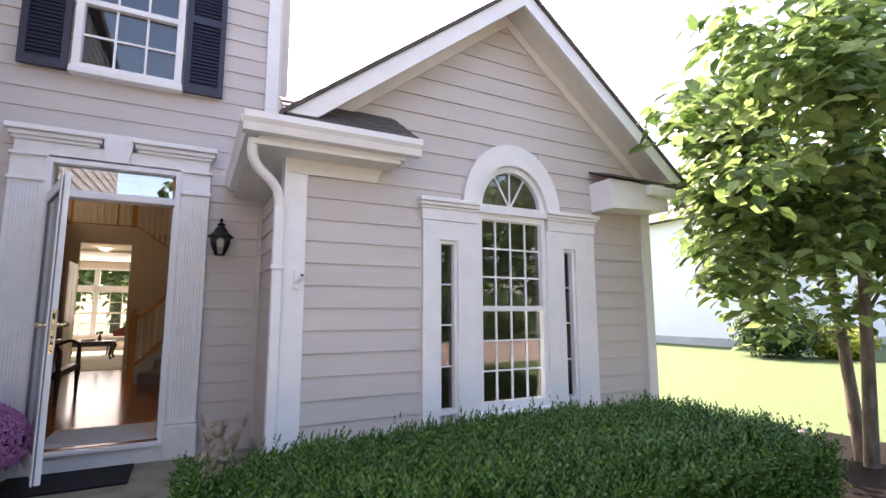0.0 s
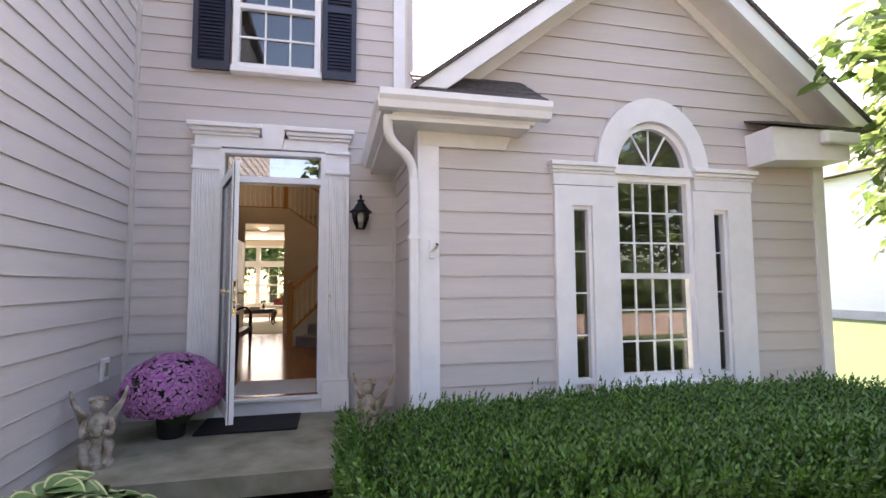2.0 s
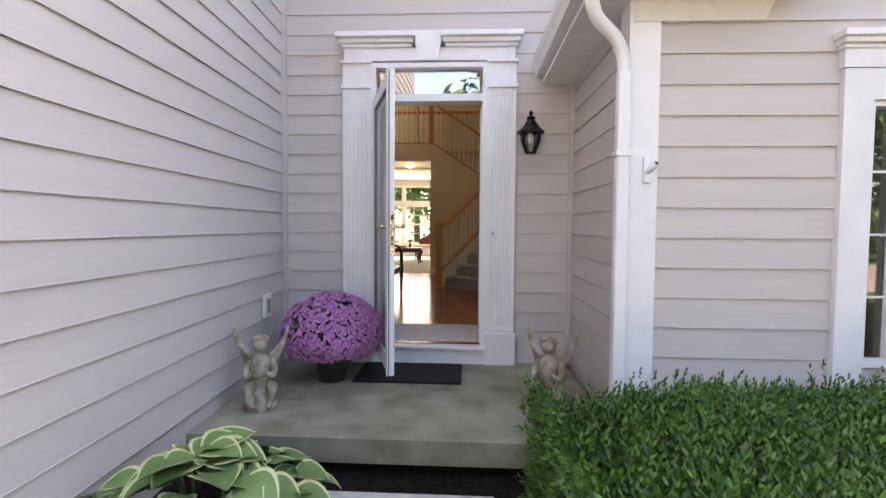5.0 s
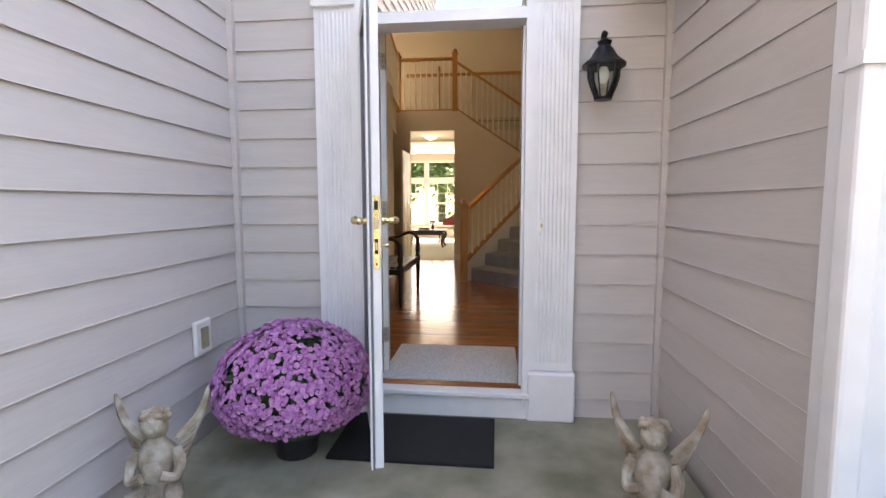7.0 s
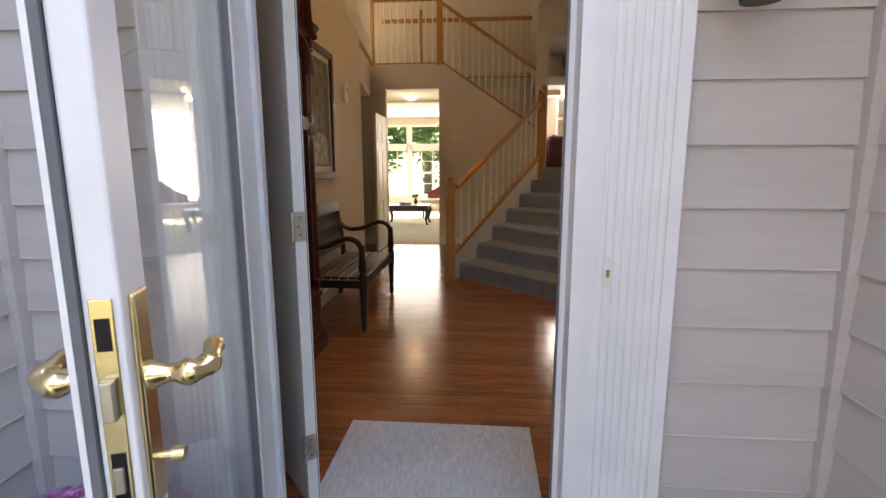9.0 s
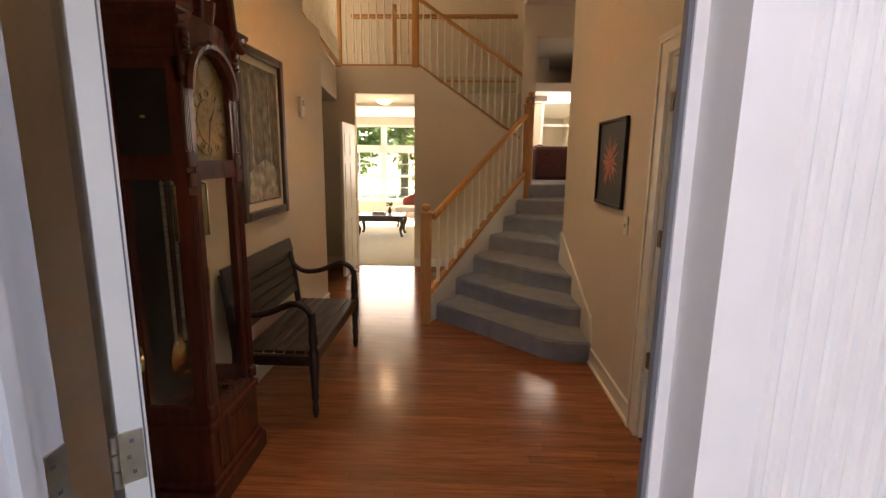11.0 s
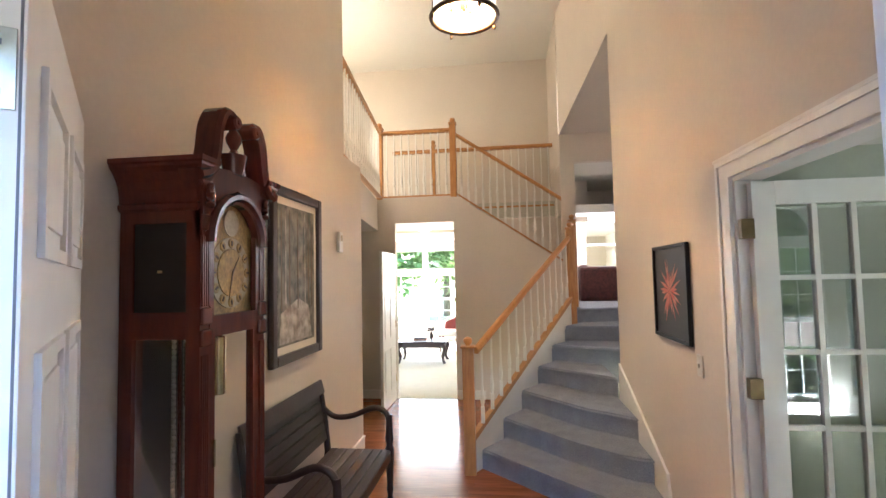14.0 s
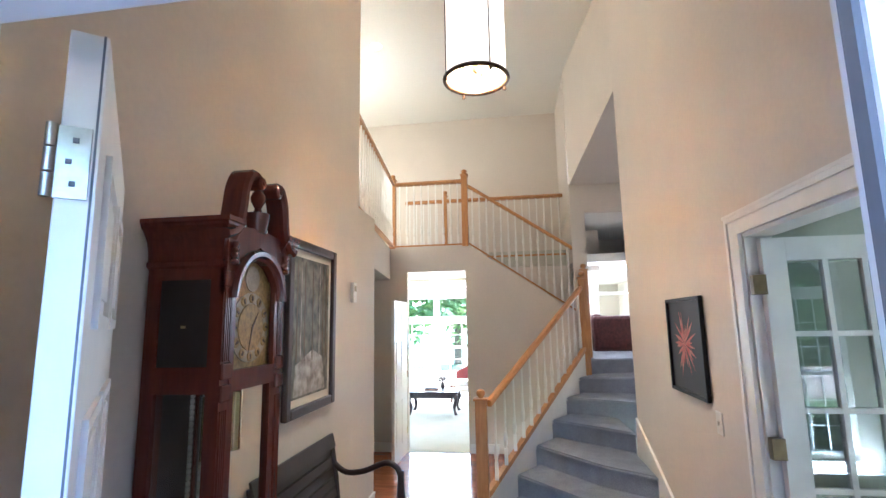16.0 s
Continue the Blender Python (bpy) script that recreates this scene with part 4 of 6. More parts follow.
def french_door():
    d = thing("french_door", "white fifteen-pane French door folded back into the study", "door", (XR + 0.045, 7.062, F + 0.01))
    d["kind"] = "structure"
    w, h = 0.675, 2.095
    gx0, gx1, gz0, gz1 = 0.10, 0.575, 0.362, 1.99
    bpart("stile", [(0, gx0, 0, 0.04, 0, h)], IN_TRIM, d, bevel=0.003)
    bpart("stile", [(gx1, w, 0, 0.04, 0, h)], IN_TRIM, d, bevel=0.003)
    bpart("rail", [(gx0, gx1, 0, 0.04, 0, gz0)], IN_TRIM, d)
    bpart("rail", [(gx0, gx1, 0, 0.04, gz1, h)], IN_TRIM, d)
    pw, ph = (gx1 - gx0) / 3, (gz1 - gz0) / 5
    for i in range(3):
        for k in range(5):
            p = bpart("pane", [(gx0 + pw * i + 0.011, gx0 + pw * (i + 1) - 0.011, 0.018, 0.022, gz0 + ph * k + 0.011, gz0 + ph * (k + 1) - 0.011)], STUDY_GLASS, d)
            p.visible_shadow = False
    for i in (1, 2):
        bpart("muntin", [(gx0 + pw * i - 0.011, gx0 + pw * i + 0.011, 0.004, 0.036, gz0, gz1)], IN_TRIM, d)
    for k in (1, 2, 3, 4):
        bpart("muntin", [(gx0, gx1, 0.006, 0.034, gz0 + ph * k - 0.011, gz0 + ph * k + 0.011)], IN_TRIM, d)
    for hz in (0.44, 1.135, 1.84):
        bpart("hinge", [(-0.05, 0.006, -0.006, 0.03, hz, hz + 0.09)], ANTIQUE, d, "antique brass butt hinge", bevel=0.002)
    bm = bmesh.new()
    lathe(bm, [(0.028, 0), (0.028, -0.008), (0.012, -0.012), (0.012, -0.04)], (w - 0.06, 0, 1.01), 14, "y")
    part("rose", bm, BRASS, d, smooth=True)
    bm = bmesh.new()
    tube(bm, curve([(w - 0.06, -0.04, 1.01), (w - 0.09, -0.048, 1.013), (w - 0.14, -0.045, 1.02), (w - 0.17, -0.042, 1.025)], 4), 0.009, 8)
    part("lever", bm, BRASS, d, "brass lever handle", smooth=True)


french_door()

hd = thing("hall_door", "cream panelled passage door standing ajar", "door", (-1.765, 11.47, F + 0.01), -90)
hd["kind"] = "structure"
bpart("leaf", [(0, 0.72, -0.02, 0.02, 0, 2.03)], IN_TRIM, hd, bevel=0.003)
for pz0, pz1 in ((0.2, 0.75), (0.9, 1.5), (1.62, 1.9)):
    for px in (0.10, 0.40):
        bpart("panel", [(px, px + 0.23, 0.02, 0.026, pz0, pz1)], IN_TRIM, hd)
for hz in (0.25, 1.0, 1.75):
    bpart("hinge", [(-0.008, 0.03, 0.02, 0.026, hz, hz + 0.09)], BRASS, hd)

# ---- staircase ----
sc = thing("staircase", "blue-grey carpeted flight that flares out at the foot", "staircase")
LFT = [(-0.455 + 0.19 * k, 9.12 + 0.335 * k) for k in range(7)]
RGT = [(0.845, 8.13), (0.845, 8.44), (0.845, 8.78), (0.885, 9.50), (1.02, 10.08), (1.17, 10.70), (1.32, 11.32)]
END = ((0.80, 11.5), (1.6, 11.5))
for k in range(7):
    (lx, ly), (rx, ry) = LFT[k], RGT[k]
    nxt = (LFT[k + 1], RGT[k + 1]) if k < 6 else END
    if k == 0:
        nose = [(lx, ly), (-0.1, 8.78), (0.30, 8.38), (0.48, 8.20), (0.62, 8.14), (0.83, 8.13)]
    elif k == 1:
        nose = [(lx, ly), (0.30, 8.83), (0.60, 8.57), (0.72, 8.49), (0.83, 8.47)]
    elif k == 2:
        nose = [(lx, ly), (0.45, 9.14), (0.83, 8.86)]
    else:
        e = (1.75, ry + (ry - ly) * (1.75 - rx) / (rx - lx))
        nose = [(lx, ly), e]
        if k == 3:
            nose = [(lx, ly), (0.83, 9.53)]
    z1 = F + R * (k + 1)
    back_l = (nxt[0][0] + 0.25, nxt[0][1] + 0.35)
    back_r = (nose[-1][0], max(nxt[1][1] + 0.35, nose[-1][1] + 0.5))
    if back_l[0] > back_r[0] - 0.05:
        back_l = (back_r[0] - 0.1, back_l[1])
    # tread with rounded nose over the riser
    for nm, z0, zz, push in (("tread", z1 - 0.045, z1, 0.0), ("riser", F - 0.01 if k < 3 else F + R * (k - 1), z1 - 0.045, 0.03)):
        bm = bmesh.new()
        line = [(x, y + push) for x, y in nose]
        prism(bm, [(x, y, z0) for x, y in line + [back_r, back_l]], (0, 0, zz - z0))
        if nm == "tread":
            bmesh.ops.bevel(bm, geom=[e for e in bm.edges if any(abs(v.co.z - zz) < 1e-5 for v in e.verts) or abs(e.verts[0].co.z - e.verts[1].co.z) < 1e-5], offset=0.016, segments=3, affect='EDGES')
        part(nm, bm, CARPET, sc)
# stringer on the open side
d = Vector((LFT[6][0] - LFT[0][0], LFT[6][1] - LFT[0][1], 6 * R))
a0 = Vector((LFT[0][0] - 0.02, LFT[0][1] - 0.02, F + R))
side = Vector((d.y, -d.x, 0)).normalized() * 0.03
bm = bmesh.new()
prism(bm, [a0 + Vector((-0.02, -0.04, -R)) - side, a0 + Vector((-0.02, -0.04, 0.12)) - side, a0 + d + Vector((0, 0, 0.16)) - side, a0 + d + Vector((0, 0, -0.35)) - side, a0 + d * 0.3 + Vector((0, 0, -R - 0.33)) - side], side)
part("stringer", bm, IN_TRIM, sc, "white stringer board")
bm = bmesh.new()
cap0, cap1 = a0 + Vector((-0.03, -0.05, 0.10)), a0 + d + Vector((0, 0, 0.15))
prism(bm, [cap0 - side * 1.2, cap1 - side * 1.2, cap1 - side * 1.2 + Vector((0, 0, 0.05)), cap0 - side * 1.2 + Vector((0, 0, 0.05))], side * 1.7)
part("stringer_cap", bm, OAK, sc, "honey oak stringer cap")


def newel(parent, x, y, z0, z1, s=0.045):
    bpart("newel_post", [(x - s, x + s, y - s, y + s, z0, z1)], OAK, parent, bevel=0.006)
    bpart("newel_collar", [(x - s - 0.012, x + s + 0.012, y - s - 0.012, y + s + 0.012, z1, z1 + 0.02)], OAK, parent, bevel=0.004)
    bm = bmesh.new()
    lathe(bm, [(0.02, z1 + 0.02), (0.022, z1 + 0.03), (0.036, z1 + 0.045), (0.040, z1 + 0.062), (0.034, z1 + 0.082), (0.012, z1 + 0.095)], (x, y, 0), 14)
    part("newel_ball", bm, OAK, parent, smooth=True)


def baluster_mesh(h):
    bm = bmesh.new()
    box(bm, -0.016, 0.016, -0.016, 0.016, 0, 0.14)
    lathe(bm, [(0.014, 0.14), (0.010, 0.155), (0.018, 0.18), (0.020, 0.22), (0.012, 0.30), (0.010, 0.34), (0.0105, h * 0.75), (0.0095, h)], (0, 0, 0), 8)
    return mesh_of("baluster", bm, IN_TRIM, True)


def rail_run(parent, a, b, count, rise, mesh_h, cap=True):
    """Oak handrail from a to b with white turned balusters standing on a base line."""
    a, b = Vector(a), Vector(b)
    along = (b - a)
    flat = Vector((along.x, along.y, 0)).normalized()
    w = Vector((-flat.y, flat.x, 0)) * 0.03
    bm = bmesh.new()
    top = Vector((0, 0, rise))
    prism(bm, [a + top - w, a + top - w * 1.1 + Vector((0, 0, 0.03)), a + top - w * 0.6 + Vector((0, 0, 0.055)), a + top + w * 0.6 + Vector((0, 0, 0.055)), a + top + w * 1.1 + Vector((0, 0, 0.03)), a + top + w], along)
    part("handrail", bm, OAK, parent)
    if cap:
        bm = bmesh.new()
        prism(bm, [a - w, a + w, a + w + Vector((0, 0, 0.025)), a - w + Vector((0, 0, 0.025))], along)
        part("base_rail", bm, OAK, parent)
    me = baluster_mesh(mesh_h)
    for i in range(count):
        ob = new("baluster", me)
        ob.parent = parent
        ob.location = a + along * ((i + 0.6) / (count + 0.2)) + Vector((0, 0, 0.02))


br = thing("stair_balustrade", "honey oak handrail with white turned balusters on the lower flight", "balustrade")
n1 = Vector((-0.545, 9.02, 0))
n2 = Vector((0.64, 11.08, 0))
newel(br, n1.x, n1.y, F, F + 1.08, 0.05)
newel(br, n2.x, n2.y, LANDING - 0.25, LANDING + 1.02, 0.05)
rail_run(br, cap0 + Vector((0.02, 0.03, 0.04)), cap1 + Vector((-0.05, -0.06, 0.03)), 13, 0.70, 0.70, cap=False)
ub = thing("upper_balustrade", "honey oak rail and white balusters along the upper flight and gallery", "balustrade")
rail_run(ub, (0.60, 11.56, 1.96), (-0.84, 11.56, UP + 0.01), 14, 0.84, 0.84)
newel(ub, -0.89, 11.56, UP - 0.02, UP + 1.04)
rail_run(ub, (-0.93, 11.56, UP), (-1.93, 11.56, UP), 9, 0.93, 0.93)
newel(ub, -1.97, 11.56, UP - 0.02, UP + 1.02)
rail_run(ub, (-1.96, 11.5, UP), (-1.70, 9.07, UP), 19, 0.93, 0.93)
newel(ub, 0.72, 11.45, LANDING, LANDING + 1.16)
bb = thing("back_balustrade", "honey oak rail with white balusters beyond the stairwell", "balustrade")
rail_run(bb, (-1.95, 12.35, UP - 0.09), (0.59, 12.35, UP - 0.09), 22, 0.93, 0.93)
newel(bb, -1.29, 12.35, UP - 0.05, UP + 0.95, 0.03)

# upper flight behind the rail
structure("wall_stairwell", [(-0.86, 0.71, 12.335, 12.395, F - 0.1, UP - 0.26), (-0.895, -0.86, 11.645, 12.395, F - 0.1, UP - 0.26)], WALL, "cream wall closing the stairwell under the gallery")
uf = thing("upper_flight", "blue-grey carpeted upper flight rising to the gallery", "staircase")
for k in range(8):
    z = LANDING + (UP - LANDING) * (k + 1) / 9
    bpart("step", [(-0.855, 0.58 - 0.158 * k, 11.645, 12.33, z - 0.15, z)] if k > 6 else [(0.58 - 0.158 * (k + 1) - 0.03, 0.58 - 0.158 * k, 11.645, 12.33, z - 0.19, z)], CARPET, uf, bevel=0.01)
# ---- pendant ----
pe = thing("pendant_lantern", "cylindrical linen drum lantern with bronze ring and candle arms", "pendant light")
px, py, pz = -0.445, 8.1, 3.61
bm = bmesh.new()
hoops = [[bm.verts.new((px + r * math.cos(2 * math.pi * i / 36), py + r * math.sin(2 * math.pi * i / 36), z)) for i in range(36)] for r, z in ((0.225, pz + 0.04), (0.225, pz + 0.78), (0.221, pz + 0.78), (0.221, pz + 0.04))]
for k in range(4):
    p, q = hoops[k], hoops[(k + 1) % 4]
    for i in range(36):
        bm.faces.new((p[i], p[(i + 1) % 36], q[(i + 1) % 36], q[i]))
part("shade", bm, SHADE, pe, "glowing linen drum shade")
BRONZE = material("aged_bronze", (0.10, 0.065, 0.04), 0.4, 0.8, 20, 0.1, 0.05)
for z in (pz, pz + 0.78):
    bm = bmesh.new()
    tube(bm, [(px + 0.235 * math.cos(2 * math.pi * i / 32), py + 0.235 * math.sin(2 * math.pi * i / 32), z + 0.02) for i in range(33)], 0.017, 8)
    part("ring", bm, BRONZE, pe, smooth=True)
for i in range(4):
    a = 2 * math.pi * i / 4 + 0.5
    bm = bmesh.new()
    cx_, cy_ = px + 0.24 * math.cos(a), py + 0.24 * math.sin(a)
    tube(bm, [(cx_, cy_, pz + 0.0), (cx_, cy_, pz + 0.8)], 0.006, 6)
    lathe(bm, [(0.004, pz - 0.03), (0.012, pz - 0.02), (0.012, pz), (0.004, pz + 0.01)], (cx_, cy_, 0), 8)
    part("rod", bm, BRONZE, pe)
bm = bmesh.new()
lathe(bm, [(0.006, pz + 0.06), (0.03, pz + 0.09), (0.03, pz + 0.12), (0.012, pz + 0.14), (0.008, ZC - 0.03), (0.06, ZC - 0.02), (0.06, ZC)], (px, py, 0), 12)
part("stem", bm, BRONZE, pe, smooth=True)
for i in range(5):
    a = 2 * math.pi * i / 5
    c, s = math.cos(a), math.sin(a)
    bm = bmesh.new()
    tube(bm, curve([(px + 0.02 * c, py + 0.02 * s, pz + 0.11), (px + 0.06 * c, py + 0.06 * s, pz + 0.05), (px + 0.11 * c, py + 0.11 * s, pz + 0.06), (px + 0.12 * c, py + 0.12 * s, pz + 0.11)], 4), 0.005, 6)
    lathe(bm, [(0.016, pz + 0.11), (0.016, pz + 0.12), (0.009, pz + 0.125), (0.009, pz + 0.19)], (px + 0.12 * c, py + 0.12 * s, 0), 8)
    part("candle_arm", bm, BRONZE, pe)
hl = thing("ceiling_light", "small lit frosted flush ceiling light in the hall", "ceiling light")
bm = bmesh.new()
lathe(bm, [(0.02, -0.075), (0.07, -0.06), (0.115, -0.03), (0.13, 0)], (-1.45, 12.3, 2.565), 20)
part("bowl", bm, LIT, hl, "lit frosted bowl", True)
bm = bmesh.new()
lathe(bm, [(0.135, 0), (0.135, 0.01)], (-1.45, 12.3, 2.565), 20)
part("rim", bm, BRASS, hl)

# ---- longcase clock ----


def longcase_clock():
    c = thing("grandfather_clock", "tall mahogany longcase clock with swan-neck top and brass dial", "clock", (XL + 0.02, 6.648, F))
    w, dp = 0.236, 0.325   # half width along y, depth along x; the face looks towards +x

    def b(name, bx, mat, label="", bevel=0.0):
        return bpart(name, bx, mat, c, label, bevel)

    def sheet(name, pts):
        bm = bmesh.new()
        bm.faces.new([bm.verts.new(p) for p in pts])
        return part(name, bm, CLOCK_GLASS, c)
    b("plinth", [(0.0, dp + 0.035, -w - 0.04, w + 0.04, 0, 0.10)], MAHOG, bevel=0.012)
    b("plinth_moulding", [(0.0, dp + 0.02, -w - 0.02, w + 0.02, 0.10, 0.14)], MAHOG, bevel=0.012)
    b("base", [(0.0, dp + 0.005, -w - 0.005, w + 0.005, 0.14, 0.38)], MAHOG)
    b("base_panel", [(dp + 0.005, dp + 0.012, -w + 0.06, w - 0.06, 0.17, 0.35)], MAHOG, bevel=0.005)
    b("waist_moulding", [(0.0, dp + 0.02, -w - 0.015, w + 0.015, 0.38, 0.42)], MAHOG, bevel=0.01)
    # waist: corner posts, back, glazed front and sides
    b("back", [(0.0, 0.012, -w + 0.02, w - 0.02, 0.42, 2.0)], DARK_IN)
    for s in (-1, 1):
        y0, y1 = (-w, -w + 0.055) if s < 0 else (w - 0.055, w)
        b("corner_post", [(dp - 0.055, dp, y0, y1, 0.42, 2.02)], MAHOG)
        b("back_post", [(0.0, 0.055, y0, y1, 0.42, 2.02)], MAHOG)
        for k in range(4):
            yy = (y0 + 0.008 + k * 0.012)
            b("flute", [(dp, dp + 0.006, yy, yy + 0.007, 0.52, 1.44)], MAHOG)
            b("flute", [(dp, dp + 0.006, yy, yy + 0.007, 1.62, 1.88)], MAHOG)
        for z in (0.44, 1.47, 1.55, 1.90):
            b("carved_block", [(dp - 0.002, dp + 0.016, y0 - 0.004, y1 + 0.004, z, z + 0.065)], MAHOG, bevel=0.008)
        yy0, yy1 = (y0, y0 + 0.02) if s < 0 else (y1 - 0.02, y1)
        for z0, z1 in ((0.42, 0.50), (1.50, 1.60), (1.93, 2.02)):
            b("side_rail", [(0.055, dp - 0.055, yy0, yy1, z0, z1)], MAHOG)
        ym = (yy0 + yy1) / 2
        pn = sheet("side_pane", [(0.055, ym, 0.50), (dp - 0.055, ym, 0.50), (dp - 0.055, ym, 1.50), (0.055, ym, 1.50)])
        pn.visible_shadow = False
        b("side_panel", [(0.055, dp - 0.055, ym - 0.002, ym + 0.002, 1.60, 1.93)], DARK_IN)
        if s < 0:
            b("key_escutcheon", [(0.15, 0.17, ym - 0.005, ym - 0.002, 1.745, 1.755)], BRASS)
    b("front_rail", [(dp - 0.03, dp + 0.004, -w + 0.055, w - 0.055, 0.42, 0.47)], MAHOG)
    b("front_rail", [(dp - 0.03, dp + 0.004, -w + 0.055, w - 0.055, 1.50, 1.58)], MAHOG)
    b("door_stile", [(dp - 0.02, dp, -w + 0.055, -w + 0.095, 0.47, 1.50)], MAHOG)
    b("door_stile", [(dp - 0.02, dp, w - 0.095, w - 0.055, 0.47, 1.50)], MAHOG)
    pn = sheet("front_pane", [(dp - 0.01, -w + 0.095, 0.47), (dp - 0.01, w - 0.095, 0.47), (dp - 0.01, w - 0.095, 1.50), (dp - 0.01, -w + 0.095, 1.50)])
    pn.visible_shadow = False
    b("door_handle", [(dp, dp + 0.014, -w + 0.070, -w + 0.080, 1.02, 1.12)], BRASS, "brass door pull")
    # dial in an arched opening
    b("dial_plate", [(dp - 0.04, dp - 0.03, -w + 0.06, w - 0.06, 1.58, 1.95)], DIAL, "gilt dial plate")
    bm = bmesh.new()
    lathe(bm, [(0.165, 0), (0.165, 0.006)], (dp - 0.030, 0, 1.86), 28, "x")
    part("moon_arch", bm, DIAL, c, "gilt moon-phase arch")
    bm = bmesh.new()
    lathe(bm, [(0.145, 0), (0.145, 0.008), (0.10, 0.008), (0.10, 0.004)], (dp - 0.028, 0, 1.745), 32, "x")
    part("chapter_ring", bm, SILVER, c, "silvered chapter ring")
    bm = bmesh.new()
    lathe(bm, [(0.098, 0), (0.098, 0.006)], (dp - 0.023, 0, 1.745), 28, "x")
    part("dial_centre", bm, DIAL, c, "gilt dial centre")
    for k in range(12):
        a = 2 * math.pi * k / 12
        bm = bmesh.new()
        lathe(bm, [(0.021, 0), (0.021, 0.003), (0.017, 0.005)], (dp - 0.0215, 0.122 * math.sin(a), 1.745 + 0.122 * math.cos(a)), 12, "x")
        part("cartouche", bm, DIAL, c, "gilt numeral cartouche")
        bm = bmesh.new()
        p0, p1 = 0.112, 0.132
        u, v = Vector((0, math.sin(a), math.cos(a))), Vector((0, math.cos(a), -math.sin(a))) * 0.004
        o = Vector((dp - 0.0163, 0, 1.745))
        prism(bm, [o + u * p0 - v, o + u * p0 + v, o + u * p1 + v, o + u * p1 - v], (0.002, 0, 0))
        part("numeral", bm, SILVER_DARK, c)
    bm = bmesh.new()
    lathe(bm, [(0.055, 0), (0.055, 0.004)], (dp - 0.022, 0, 1.95), 20, "x")
    part("moon_disc", bm, SILVER, c)
    for a, ln in ((0.6, 0.08), (3.4, 0.115)):
        bm = bmesh.new()
        u, v = Vector((0, math.sin(a), math.cos(a))), Vector((0, math.cos(a), -math.sin(a))) * 0.005
        o = Vector((dp - 0.0125, 0, 1.745))
        prism(bm, [o - v, o + v, o + u * ln], (0.002, 0, 0))
        part("hand", bm, SILVER_DARK, c)
    # hood front with arched cut-out: one continuous moulding
    bm = bmesh.new()
    rows = []
    for i in range(25):
        a = math.pi * i / 24
        rows.append([bm.verts.new((x, r * math.cos(a), 1.86 + r * math.sin(a))) for x, r in ((dp - 0.02, 0.166), (dp + 0.012, 0.166), (dp + 0.018, 0.178), (dp + 0.034, 0.186), (dp + 0.036, 0.205), (dp + 0.020, 0.214), (dp - 0.02, 0.214))])
    for p, q in zip(rows, rows[1:]):
        for i in range(7):
            bm.faces.new((p[i], p[(i + 1) % 7], q[(i + 1) % 7], q[i]))
    bm.faces.new(rows[0])
    bm.faces.new(rows[-1])
    part("hood_arch", bm, MAHOG, c)
    b("hood_stile", [(dp - 0.02, dp + 0.004, -w + 0.055, -w + 0.08, 1.58, 1.90)], MAHOG)
    b("hood_stile", [(dp - 0.02, dp + 0.004, w - 0.08, w - 0.055, 1.58, 1.90)], MAHOG)
    bm = bmesh.new()
    prism(bm, [(dp - 0.02, -w, 1.88), (dp - 0.02, -0.215, 1.90), (dp - 0.02, -0.15, 2.02), (dp - 0.02, 0, 2.085), (dp - 0.02, 0.15, 2.02), (dp - 0.02, 0.215, 1.90), (dp - 0.02, w, 1.88), (dp - 0.02, w, 2.10), (dp - 0.02, 0.17, 2.15), (dp - 0.02, 0.06, 2.16), (dp - 0.02, -0.06, 2.16), (dp - 0.02, -0.17, 2.15), (dp - 0.02, -w, 2.10)], (0.03, 0, 0))
    part("tympanum", bm, MAHOG, c)
    # coved cornice, one moulded block over each flank
    b("cornice_core", [(0.0, dp - 0.03, -w + 0.05, w - 0.05, 1.98, 2.165)], MAHOG)
    cove = [(1.975, 0.004), (1.985, 0.014), (2.0, 0.016), (2.008, 0.008), (2.05, 0.012), (2.085, 0.022), (2.115, 0.040), (2.135, 0.058), (2.145, 0.060), (2.150, 0.066), (2.167, 0.066)]
    for s in (-1, 1):
        bm = bmesh.new()
        rings = []
        for z, o in cove:
            ya, yb = s * (w - 0.05), s * (w + o)
            rings.append([bm.verts.new(p) for p in ((0.0, ya, z), (dp - 0.015 + o, ya, z), (dp - 0.015 + o, yb, z), (0.0, yb, z))])
        for p, q in zip(rings, rings[1:]):
            for i in range(4):
                bm.faces.new((p[i], p[(i + 1) % 4], q[(i + 1) % 4], q[i]))
        bm.faces.new(rings[0])
        bm.faces.new(rings[-1])
        part("cornice", bm, MAHOG, c)
    # carved drop and rosettes under the swan necks
    for s in (-1, 1):
        bm = bmesh.new()
        for k in range(4):
            blob(bm, (dp + 0.022, s * (w - 0.028), 2.0 + 0.022 * k), (0.016, 0.026 - 0.004 * k, 0.016), 0.4, k, 2)
        part("carved_bracket", bm, MAHOG, c, smooth=True)
